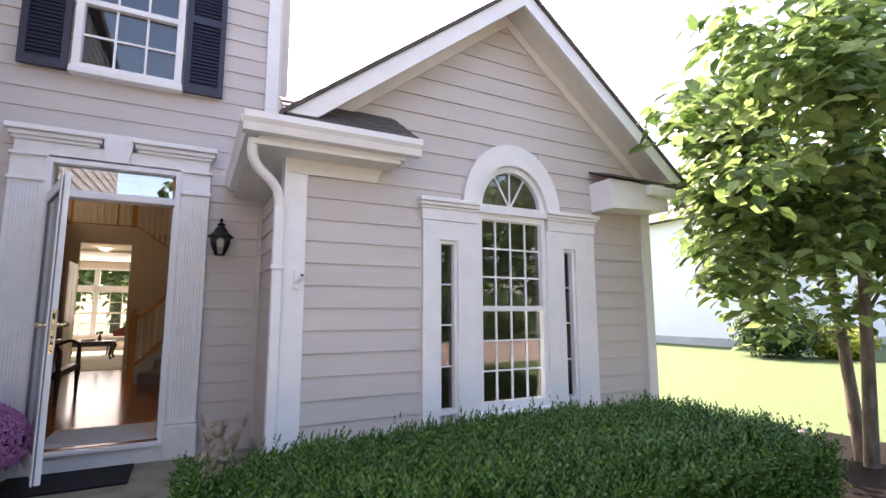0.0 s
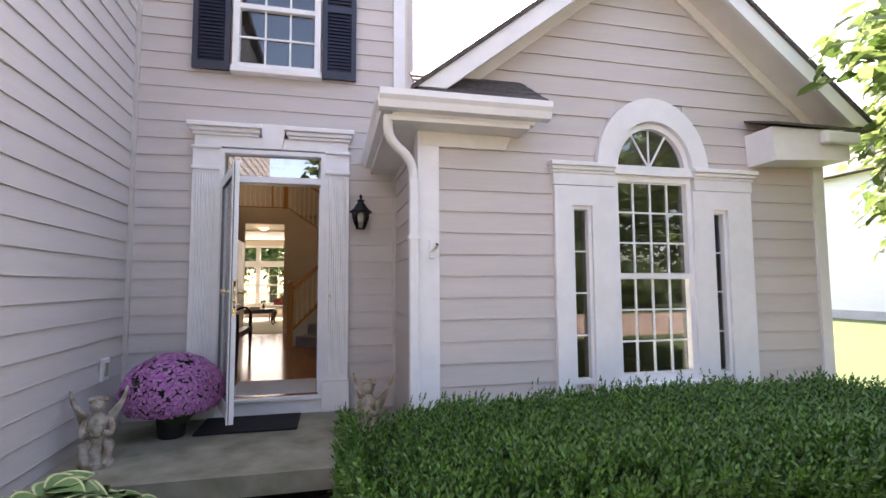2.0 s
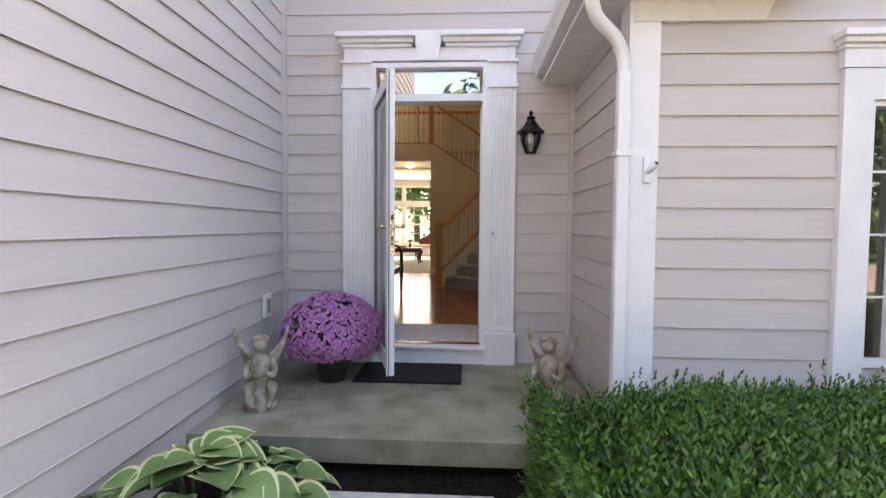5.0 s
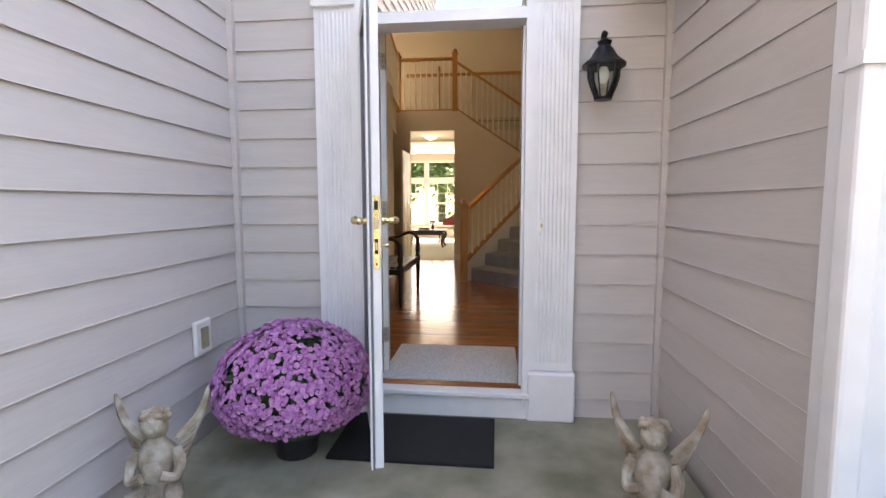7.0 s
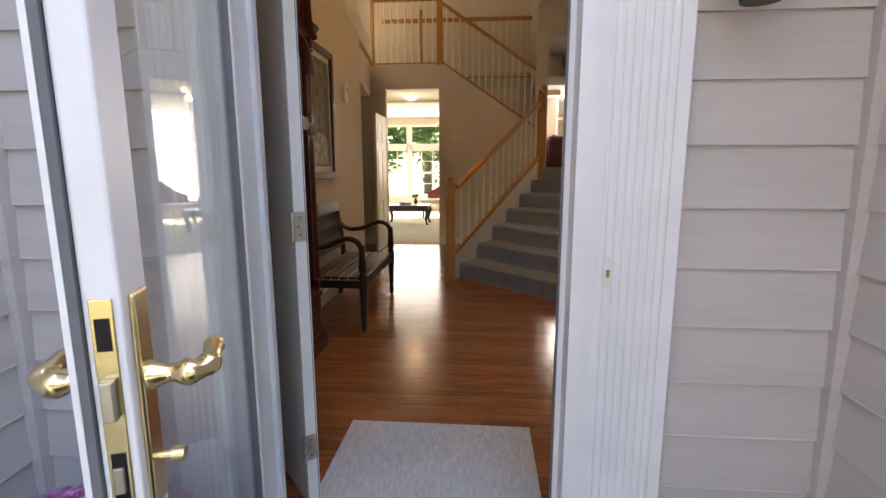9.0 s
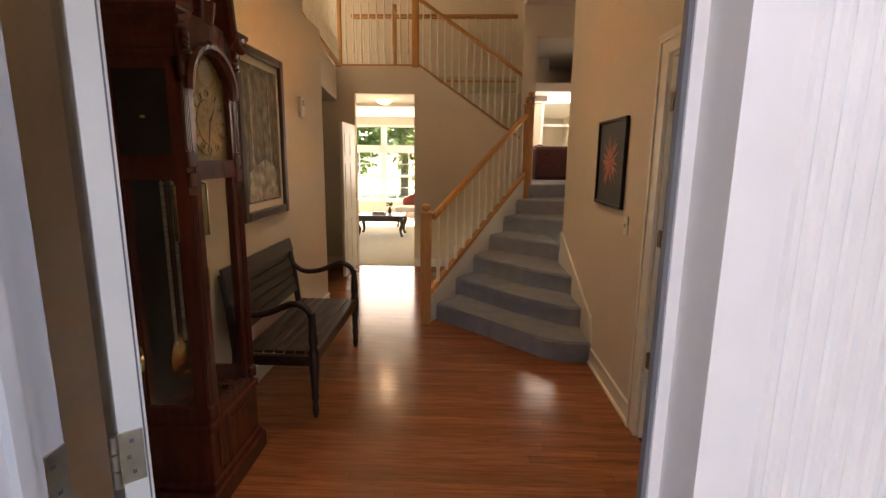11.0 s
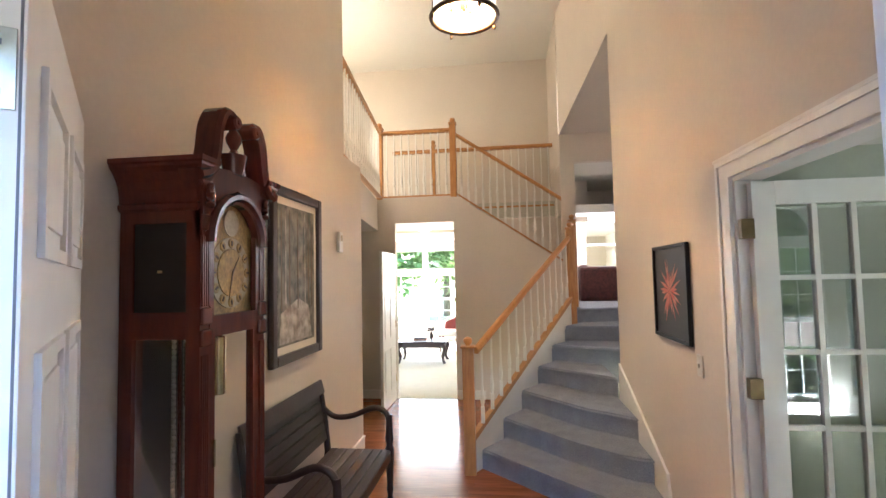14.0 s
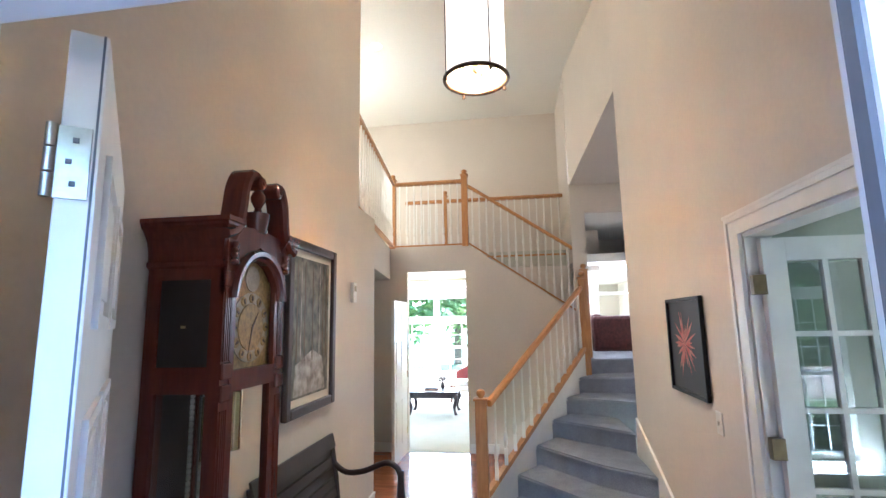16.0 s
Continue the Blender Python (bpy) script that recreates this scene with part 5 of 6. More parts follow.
    # swan-neck scrolls
    for s in (-1, 1):
        bm = bmesh.new()
        line = curve([(0, s * (w + 0.05), 2.10), (0, s * (w - 0.02), 2.13), (0, s * 0.185, 2.20), (0, s * 0.165, 2.31), (0, s * 0.125, 2.375), (0, s * 0.08, 2.375), (0, s * 0.068, 2.345)], 6)
        rings = []
        for i, p in enumerate(line):
            dd = (line[min(i + 1, len(line) - 1)] - line[max(i - 1, 0)]).normalized()
            nn = Vector((0, -dd.z, dd.y)) * 0.021
            rings.append([bm.verts.new((x, *(p + nn * k).yz)) for x, k in ((dp - 0.05, -1), (dp + 0.03, -1), (dp + 0.045, -0.5), (dp + 0.045, 0.5), (dp + 0.03, 1), (dp - 0.05, 1))])
        for p, q in zip(rings, rings[1:]):
            for i in range(6):
                bm.faces.new((p[i], p[(i + 1) % 6], q[(i + 1) % 6], q[i]))
        bm.faces.new(rings[0])
        bm.faces.new(rings[-1])
        neck = part("swan_neck", bm, MAHOG, c)
        bm = bmesh.new()
        lathe(bm, [(0.029, 0), (0.029, 0.105), (0.022, 0.112), (0.010, 0.112), (0.008, 0.118)], (dp - 0.055, s * 0.075, 2.35), 18, "x")
        part("rosette", bm, MAHOG, neck, smooth=True)
    bm = bmesh.new()
    lathe(bm, [(0.04, 2.15), (0.05, 2.20), (0.055, 2.235), (0.02, 2.245), (0.014, 2.26), (0.030, 2.29), (0.034, 2.31), (0.026, 2.33), (0.012, 2.35), (0.008, 2.385), (0.003, 2.395)], (dp - 0.01, 0, 0), 14)
    part("finial", bm, MAHOG, c, smooth=True)
    # weights, chimes, chains and pendulum
    for y, z0 in ((-0.085, 1.22), (0.0, 1.20), (0.085, 1.22)):
        bm = bmesh.new()
        lathe(bm, [(0.004, z0), (0.031, z0 + 0.008), (0.031, z0 + 0.25), (0.004, z0 + 0.26), (0.003, 1.55)], (dp - 0.13, y, 0), 14)
        part("weight", bm, BRASS, c, "polished brass weight", True)
    for y in (-0.12, -0.05, 0.02):
        bm = bmesh.new()
        for k in range(34):
            blob(bm, (0.14, y, 1.48 - k * 0.022), (0.009, 0.012, 0.013), 0, k, 1)
        part("chain", bm, STEEL, c)
    bm = bmesh.new()
    lathe(bm, [(0.115, 0), (0.12, 0.008), (0.095, 0.014), (0.09, 0.010), (0.06, 0.022), (0.01, 0.028)], (0.10, 0.0, 0.66), 32, "x")
    part("pendulum_bob", bm, BRASS, c, "brass pendulum bob", True)
    b("pendulum_rod", [(0.075, 0.083, -0.006, 0.006, 0.74, 1.55)], MAHOG)


longcase_clock()

# ---- bench ----
bn = thing("hall_bench", "dark teak slatted bench with scrolled arms and turned legs", "bench")
SEAT = F + 0.43
for i in range(7):
    x = -1.545 + i * 0.066
    bpart("seat_slat", [(x, x + 0.056, 7.24, 8.36, SEAT - 0.02, SEAT)], EBONY, bn, bevel=0.004)
bpart("seat_rail", [(-1.12, -1.085, 7.22, 8.38, SEAT - 0.08, SEAT - 0.005)], EBONY, bn, bevel=0.005)
for y in (7.20, 8.365):
    bpart("seat_rail", [(-1.57, -1.12, y, y + 0.035, SEAT - 0.08, SEAT - 0.02)], EBONY, bn)
for y in (7.23, 8.37):
    bm = bmesh.new()
    lathe(bm, [(0.014, 0), (0.02, 0.02), (0.024, 0.06), (0.018, 0.10), (0.027, 0.14), (0.022, 0.17), (0.030, 0.30), (0.034, 0.36), (0.034, 0.43), (0.022, 0.46), (0.032, 0.50), (0.026, 0.58), (0.022, 0.68)], (-1.10, y, F), 12)
    part("leg", bm, EBONY, bn, smooth=True)
    bm = bmesh.new()
    tube(bm, [(-1.63, y, F), (-1.58, y, F + 0.4), (-1.60, y, F + 0.62), (-1.64, y, F + 0.90)], [0.022, 0.026, 0.024, 0.02], 8)
    part("leg", bm, EBONY, bn, smooth=True)
    bm = bmesh.new()
    tube(bm, curve([(-1.61, y, F + 0.72), (-1.52, y, F + 0.66), (-1.38, y, F + 0.67), (-1.22, y, F + 0.73), (-1.13, y, F + 0.70), (-1.10, y, F + 0.62), (-1.10, y, F + 0.55)], 5), 0.021, 10)
    part("arm", bm, EBONY, bn, smooth=True)
bm = bmesh.new()
prism(bm, [(-1.625, 7.22, F + 0.84), (-1.605, 7.22, F + 0.84), (-1.63, 7.22, F + 0.935), (-1.645, 7.22, F + 0.935)], (0, 1.16, 0))
part("top_rail", bm, EBONY, bn)
for i in range(5):
    z = F + 0.50 + i * 0.07
    bm = bmesh.new()
    x = -1.585 - 0.013 * i
    prism(bm, [(x - 0.012, 7.24, z), (x + 0.008, 7.24, z), (x - 0.004, 7.24, z + 0.062), (x - 0.022, 7.24, z + 0.062)], (0, 1.12, 0))
    part("back_slat", bm, EBONY, bn)

# ---- pictures, thermostat, switch ----
bp = thing("framed_painting", "large framed woodland painting in a wide dark frame", "painting")
X = XL + 0.003
y0, y1, z0, z1 = 7.58, 8.39, 1.24, 2.40
t = 0.065
bpart("frame", [(X, X + 0.04, y0, y0 + t, z0, z1), (X, X + 0.04, y1 - t, y1, z0, z1), (X, X + 0.04, y0 + t, y1 - t, z0, z0 + t), (X, X + 0.04, y0 + t, y1 - t, z1 - t, z1)], EBONY, bp, bevel=0.01)
bpart("matboard", [(X, X + 0.012, y0 + t, y1 - t, z0 + t, z1 - t)], MATBOARD, bp)
bpart("canvas", [(X + 0.012, X + 0.016, y0 + t + 0.045, y1 - t - 0.045, z0 + t + 0.05, z1 - t - 0.05)], PAINT_FOREST, bp, "dim woodland scene")
bm = bmesh.new()
prism(bm, [(X + 0.0165, y0 + 0.13, z0 + 0.13), (X + 0.0165, y1 - 0.16, z0 + 0.13), (X + 0.0165, y1 - 0.22, z0 + 0.36), (X + 0.0165, y0 + 0.42, z0 + 0.42), (X + 0.0165, y0 + 0.15, z0 + 0.33)], (0.001, 0, 0))
part("painted_path", bm, PAINT_PATH, bp, "pale sunlit woodland path")
for k in range(7):
    yy = y0 + (0.15, 0.21, 0.27, 0.40, 0.52, 0.58, 0.64)[k]
    bm = bmesh.new()
    prism(bm, [(X + 0.018, yy, z0 + 0.35 + 0.04 * (k % 3)), (X + 0.018, yy + 0.018, z0 + 0.35), (X + 0.018, yy + 0.012, z1 - 0.14 - 0.05 * (k % 2)), (X + 0.018, yy + 0.002, z1 - 0.14)], (0.001, 0, 0))
    part("painted_trunk", bm, PAINT_PATH if k % 3 == 1 else BARK, bp)
fp = thing("flower_print", "small black-framed print of a red spider flower", "picture")
X = XR - 0.003
y0, y1, z0, z1 = 7.68, 8.30, 1.36, 1.96
t = 0.022
bpart("frame", [(X - 0.025, X, y0, y0 + t, z0, z1), (X - 0.025, X, y1 - t, y1, z0, z1), (X - 0.025, X, y0 + t, y1 - t, z0, z0 + t), (X - 0.025, X, y0 + t, y1 - t, z1 - t, z1)], BLACK, fp, bevel=0.003)
bpart("print", [(X - 0.010, X, y0 + t, y1 - t, z0 + t, z1 - t)], NIGHT, fp)
rng = random.Random(5)
for k in range(30):
    a = 2 * math.pi * k / 30 + rng.uniform(-0.1, 0.1)
    ln = rng.uniform(0.10, 0.22)
    yc, zc = 8.0, 1.67
    u = Vector((0, math.cos(a), math.sin(a) * 1.05))
    v = Vector((0, -math.sin(a), math.cos(a))) * rng.uniform(0.006, 0.013)
    o = Vector((X - 0.0112 - 0.0002 * k, yc, zc))
    bm = bmesh.new()
    prism(bm, [o, o + u * ln * 0.6 + v, o + u * ln, o + u * ln * 0.6 - v], (-0.0004, 0, 0))
    part("petal", bm, RED_PETAL, fp)
th = thing("thermostat", "white wall thermostat and doorbell box", "thermostat")
bpart("case", [(XL, XL + 0.03, 8.84, 8.93, 2.02, 2.20)], IVORY, th, bevel=0.006)
bpart("display", [(XL + 0.03, XL + 0.033, 8.86, 8.91, 2.12, 2.17)], SILVER, th)
sw = thing("light_switch", "white wall light switch plate", "switch")
bpart("plate", [(XR - 0.008, XR, 7.56, 7.64, 1.21, 1.33)], IVORY, sw, bevel=0.003)
bpart("toggle", [(XR - 0.016, XR - 0.008, 7.595, 7.605, 1.26, 1.28)], IVORY, sw)

# ---- rugs, living room furniture ----
rg = solid("entry_rug", (lambda b: (box(b, -0.825, 0.05, 5.165, 5.89, F, F + 0.012), b)[1])(bmesh.new()), RUG, "pale grey woven rug just inside the door", "rug")

ct = thing("coffee_table", "dark wood coffee table with cabriole claw legs", "table")
bpart("tabletop", [(-2.36, -1.36, 14.10, 14.75, F + 0.40, F + 0.435)], EBONY, ct, bevel=0.01)
bpart("apron", [(-2.30, -1.42, 14.16, 14.69, F + 0.31, F + 0.40)], EBONY, ct)
for x, sx in ((-2.27, -1), (-1.45, 1)):
    for y, sy in ((14.19, -1), (14.66, 1)):
        bm = bmesh.new()
        tube(bm, curve([(x, y, F + 0.38), (x + 0.05 * sx, y + 0.04 * sy, F + 0.30), (x + 0.01 * sx, y, F + 0.14), (x + 0.03 * sx, y + 0.02 * sy, F + 0.04), (x + 0.05 * sx, y + 0.03 * sy, F + 0.004)], 5), [0.045] * 6 + [0.035] * 5 + [0.025] * 6 + [0.035] * 4, 8)
        part("leg", bm, EBONY, ct, smooth=True)
bkt = thing("book", "stack of books lying on the coffee table", "book")
bpart("cover", [(-2.05, -1.78, 14.3, 14.52, F + 0.436, F + 0.46)], BOOK, bkt, bevel=0.002)
bpart("cover", [(-2.03, -1.8, 14.32, 14.5, F + 0.46, F + 0.485)], BLACK, bkt, bevel=0.002)
vs = thing("flower_ornament", "small dark flower arrangement on the coffee table", "ornament")
bm = bmesh.new()
lathe(bm, [(0.03, 0), (0.045, 0.05), (0.02, 0.12), (0.025, 0.14)], (-1.72, 14.6, F + 0.435), 12)
part("vase", bm, EBONY, vs, smooth=True)
bm = bmesh.new()
for k in range(9):
    blob(bm, (-1.72 + rng.uniform(-0.07, 0.07), 14.6 + rng.uniform(-0.05, 0.05), F + 0.62 + rng.uniform(-0.03, 0.06)), (0.03, 0.03, 0.025), 0.3, k, 1)
part("flowers", bm, EBONY, vs)
se = thing("settee", "carved red upholstered settee with pale cushion by the windows", "sofa")
bm = bmesh.new()
prism(bm, [(-1.62, 16.1, F + 0.45), (-1.62, 16.1, F + 0.62), (-1.40, 16.1, F + 0.72), (-1.1, 16.1, F + 0.95), (-0.6, 16.1, F + 1.0), (0.1, 16.1, F + 0.9), (0.3, 16.1, F + 0.45)], (0, 0.08, 0))
part("backrest", bm, SETTEE, se)
bpart("seat", [(-1.75, 0.3, 15.55, 16.1, F + 0.36, F + 0.47)], MATBOARD, se, bevel=0.03)
for x in (-1.68, 0.2):
    for y in (15.6, 16.1):
        bm = bmesh.new()
        tube(bm, [(x, y, F + 0.38), (x + 0.02, y, F + 0.2), (x, y, F)], [0.03, 0.022, 0.018], 8)
        part("leg", bm, MAHOG, se)
sf = thing("sofa", "dark maroon overstuffed sofa on the landing level", "sofa")
bm = bmesh.new()
box(bm, 1.0, 2.3, 12.75, 12.98, LANDING, LANDING + 0.56, 0.06)
part("backrest", bm, SOFA, sf)
bm = bmesh.new()
box(bm, 1.0, 2.3, 12.98, 13.6, LANDING, LANDING + 0.36, 0.05)
part("seat", bm, SOFA, sf)
for x in (1.0, 2.1):
    bm = bmesh.new()
    tube(bm, [(x + 0.1, 12.9, LANDING + 0.48), (x + 0.1, 13.6, LANDING + 0.46)], 0.11, 12)
    box(bm, x + 0.01, x + 0.19, 12.76, 13.6, LANDING, LANDING + 0.45)
    part("armrest", bm, SOFA, sf)
rl = thing("recessed_light", "small round lit recessed ceiling light", "ceiling light")
bm = bmesh.new()
lathe(bm, [(0.07, -0.012), (0.07, 0)], (-1.9, 10.4, ZC), 18)
part("lens", bm, LIT, rl)

# ---- porch things ----
dm = solid("door_mat", (lambda b: (box(b, -0.93, -0.10, 4.46, 4.97, P, P + 0.018, 0.005), b)[1])(bmesh.new()), RUBBER, "black ribbed rubber door mat on the porch", "mat")


def sconce():
    s = thing("wall_lantern", "black metal wall lantern with clear tulip glass", "wall lamp", (0.455, 5.075, 1.72))
    bpart("back_plate", [(-0.045, 0.045, -0.012, 0.012, 0.10, 0.30)], IVORY, s, bevel=0.004)
    bm = bmesh.new()
    tube(bm, curve([(0, 0, 0.22), (0, -0.04, 0.30), (0, -0.09, 0.36), (0, -0.115, 0.345), (0, -0.12, 0.31)], 5), 0.009, 8)
    part("arm", bm, BLACK, s, smooth=True)
    bm = bmesh.new()
    lathe(bm, [(0.012, 0.355), (0.018, 0.345), (0.010, 0.325), (0.022, 0.315), (0.038, 0.305), (0.030, 0.285), (0.045, 0.265)], (0, -0.12, 0), 14)
    part("finial", bm, BLACK, s, smooth=True)
    bm = bmesh.new()
    lathe(bm, [(0.045, 0.268), (0.07, 0.225), (0.112, 0.19), (0.112, 0.178), (0.08, 0.175)], (0, -0.12, 0), 18)
    part("roof", bm, BLACK, s, smooth=True)
    bm = bmesh.new()
    lathe(bm, [(0.042, 0.02), (0.062, 0.07), (0.078, 0.12), (0.080, 0.175)], (0, -0.12, 0), 18)
    part("glass", bm, CLEAR, s, smooth=True)
    for i in range(6):
        a = 2 * math.pi * i / 6
        bm = bmesh.new()
        tube(bm, [(r * math.cos(a), -0.12 + r * math.sin(a), z) for r, z in ((0.043, 0.02), (0.064, 0.07), (0.080, 0.12), (0.083, 0.178))], 0.004, 6)
        part("rib", bm, BLACK, s)
    bm = bmesh.new()
    lathe(bm, [(0.046, 0.008), (0.048, 0.02), (0.02, 0.024)], (0, -0.12, 0), 16)
    part("base_ring", bm, BLACK, s)
    bm = bmesh.new()
    lathe(bm, [(0.018, 0.09), (0.028, 0.12), (0.028, 0.15), (0.014, 0.185)], (0, -0.12, 0), 12)
    part("bulb", bm, IVORY, s, "unlit white bulb", True)


sconce()
db = thing("doorbell", "small ivory doorbell button on the pilaster", "doorbell")
bpart("plate", [(0.142, 0.162, 5.006, 5.016, 1.02, 1.10)], IVORY, db, bevel=0.003)
bpart("button", [(0.147, 0.157, 5.000, 5.006, 1.05, 1.07)], BRASS, db)
ot = thing("outdoor_outlet", "white weatherproof outlet box on the siding", "outlet")
bpart("cover", [(-1.672, -1.645, 4.56, 4.70, 0.38, 0.57)], IVORY, ot, bevel=0.012)
bpart("socket", [(-1.645, -1.638, 4.60, 4.66, 0.42, 0.53)], SILVER, ot)
fl = thing("hose_bracket", "white flag-pole bracket screwed to the corner board", "bracket")
bpart("plate", [(0.885, 0.925, 3.545, 3.565, 1.36, 1.50)], TRIM, fl, bevel=0.004)
bm = bmesh.new()
tube(bm, [(0.905, 3.55, 1.42), (0.935, 3.50, 1.46)], 0.018, 10)
part("socket", bm, TRIM, fl)
bm = bmesh.new()
tube(bm, [(0.9345, 3.5005, 1.4595), (0.936, 3.498, 1.462)], 0.012, 10)
part("hole", bm, BLACK, fl)

# ---- potted chrysanthemum ----


def mum():
    m = thing("potted_chrysanthemum", "dome of mauve-pink chrysanthemums in a black plastic pot", "flower pot", (-1.10, 4.52, P))
    bm = bmesh.new()
    lathe(bm, [(0.095, 0), (0.10, 0.005), (0.125, 0.19), (0.135, 0.19), (0.135, 0.215), (0.12, 0.215), (0.10, 0.17)], (0, 0, 0), 24)
    part("pot", bm, POT, m, "black plastic pot", True)
    rng = random.Random(11)
    cz, rx, rz = 0.36, 0.375, 0.31

    def spot(scale=1.0):
        while True:
            v = Vector((rng.gauss(0, 1), rng.gauss(0, 1), rng.gauss(0, 1))).normalized()
            if v.z > -0.55:
                k = scale * rng.uniform(0.94, 1.04)
                return Vector((v.x * rx * k, v.y * rx * k, cz + v.z * (rz if v.z > 0 else rz * 0.75) * k)), v
    bm = bmesh.new()
    blob(bm, (0, 0, cz), (rx * 0.80, rx * 0.80, rz * 0.80), 0.2, 1, 3)
    part("foliage_core", bm, MUM_LEAF, m)
    pts = [spot(rng.uniform(0.8, 0.97)) for _ in range(1300)]
    ob = new("leaves", leaf_cloud("leaves", MUM_LEAF, [p for p, _ in pts], [v + Vector((rng.uniform(-.6, .6), rng.uniform(-.6, .6), rng.uniform(-.6, .6))) for _, v in pts], 0.028, rng))
    ob.parent = m
    ob["kind"] = "stuff"
    verts, faces = [], []
    for _ in range(4600):
        p, v = spot()
        v = (v + Vector((rng.uniform(-.35, .35), rng.uniform(-.35, .35), rng.uniform(-.2, .4)))).normalized()
        if noise.noise(p * 9) < -0.50:
            continue
        a = v.orthogonal().normalized()
        b = v.cross(a)
        s = rng.uniform(0.011, 0.016)
        k = len(verts)
        verts.append(p - v * 0.002)
        n = 9
        for i in range(n):
            t = 2 * math.pi * i / n
            for dt, r, h in ((-0.34, 0.8, 0.12), (0, 1.0, 0.25 + rng.uniform(-.1, .2)), (0.34, 0.8, 0.12)):
                verts.append(p + (a * math.cos(t + dt) + b * math.sin(t + dt)) * s * r + v * s * h)
            q = k + 1 + 3 * i
            faces.append((k, q, q + 1, q + 2))
        j = len(verts)
        verts.append(p + v * s * 0.3)
        for i in range(6):
            t = 2 * math.pi * i / 6 + 0.3
            for dt, r, h in ((-0.35, 0.4, 0.4), (0, 0.55, 0.62), (0.35, 0.4, 0.4)):
                verts.append(p + (a * math.cos(t + dt) + b * math.sin(t + dt)) * s * r + v * s * h)
            q = j + 1 + 3 * i
            faces.append((j, q, q + 1, q + 2))
    ob = new("blossoms", cloud_mesh("blossoms", verts, faces, PETAL))
    ob.parent = m
    ob["kind"] = "stuff"
    tagged(ob, "many small mauve-pink blossoms")


mum()

# ---- statues ----


def statue(x, y, rz):
    """A seated winged cherub of cast stone, welded into one skin."""
    bm = bmesh.new()
    lathe(bm, [(0.10, 0), (0.105, 0.015), (0.10, 0.035), (0.085, 0.045), (0.075, 0.11), (0.058, 0.17), (0.058, 0.22), (0.068, 0.28), (0.062, 0.32), (0.034, 0.352), (0.030, 0.372)], (0, 0, 0), 18)
    blob(bm, (0, -0.012, 0.415), (0.047, 0.046, 0.052), 0.15, 5, 3)
    blob(bm, (0, -0.058, 0.408), (0.010, 0.012, 0.012), 0.1, 2, 2)
    for k in range(11):
        a = 2 * math.pi * k / 11
        blob(bm, (0.040 * math.cos(a), 0.006 + 0.036 * math.sin(a), 0.443 + 0.010 * (k % 2)), (0.019, 0.019, 0.017), 0.3, k, 2)
    blob(bm, (0, 0.004, 0.462), (0.030, 0.030, 0.016), 0.5, 9, 2)
    blob(bm, (0.0, -0.060, 0.25), (0.040, 0.026, 0.050), 0.3, 6)
    for s in (-1, 1):
        tube(bm, curve([(s * 0.045, 0.0, 0.16), (s * 0.072, -0.07, 0.15), (s * 0.062, -0.085, 0.08), (s * 0.05, -0.10, 0.035)], 4), [0.036] * 5 + [0.028] * 4 + [0.022] * 4, 10)
        tube(bm, curve([(s * 0.062, 0, 0.315), (s * 0.085, -0.02, 0.26), (s * 0.075, -0.06, 0.225), (s * 0.03, -0.08, 0.245)], 4), [0.024] * 5 + [0.020] * 8, 8)
        for k in range(6):
            f = k / 5
            base = Vector((s * (0.03 + 0.006 * k), 0.045, 0.24 + 0.018 * k))
            tip = Vector((s * (0.085 + 0.085 * f), 0.075 + 0.006 * k, 0.285 + 0.225 * f))
            mid = (base + tip) / 2 + Vector((s * 0.022, 0.012, -0.012))
            tube(bm, curve([base, mid, tip], 4), [0.014, 0.016, 0.018, 0.018, 0.017, 0.016, 0.013, 0.010, 0.005], 7)
    ob = solid("angel_statue", bm, STATUE, "weathered cast-stone winged cherub statue on the porch", "statue", "porch statues", smooth=True)
    ob.matrix_world = pose(x, y, P, 0, 0, rz)
    return ob


s1 = statue(-1.40, 3.92, 20)
copy_thing(s1, pose(0.48, 4.03, P, 0, 0, -22))

# ---- planting ----


def leaf_blob_hosta():
    """One broad heart-shaped leaf: green middle, cream margin, arching down."""
    bm = bmesh.new()
    rows = 8
    mid, inn_l, inn_r, out_l, out_r = [], [], [], [], []
    for i in range(rows + 1):
        t = i / rows
        w = 0.62 * math.sin(math.pi * min(1, t * 0.93 + 0.07)) ** 0.75 * (1 - 0.35 * t)
        y = t
        z = 0.35 * t - 0.55 * t * t
        cup = 0.10
        mid.append(bm.verts.new((0, y, z)))
        for lst, s, k in ((inn_l, -1, 0.82), (inn_r, 1, 0.82), (out_l, -1, 1.0), (out_r, 1, 1.0)):
            yy = y if k < 1 else (y - 0.5) * 1.06 + 0.5
            lst.append(bm.verts.new((s * w * k, yy, z + cup * k * k * math.sin(math.pi * t) + (0.02 * math.sin(9 * t) if k == 1.0 else 0))))
    edge = []
    for i in range(rows):
        bm.faces.new((mid[i], mid[i + 1], inn_l[i + 1], inn_l[i]))
        bm.faces.new((mid[i], inn_r[i], inn_r[i + 1], mid[i + 1]))
        edge.append(bm.faces.new((inn_l[i], inn_l[i + 1], out_l[i + 1], out_l[i])))
        edge.append(bm.faces.new((inn_r[i], out_r[i], out_r[i + 1], inn_r[i + 1])))
    for f in edge:
        f.material_index = 1
    me = bpy.data.meshes.new("leaf")
    bm.to_mesh(me)
    bm.free()
    me.materials.append(HOSTA)
    me.materials.append(HOSTA_EDGE)
    for p in me.polygons:
        p.use_smooth = True
    return me


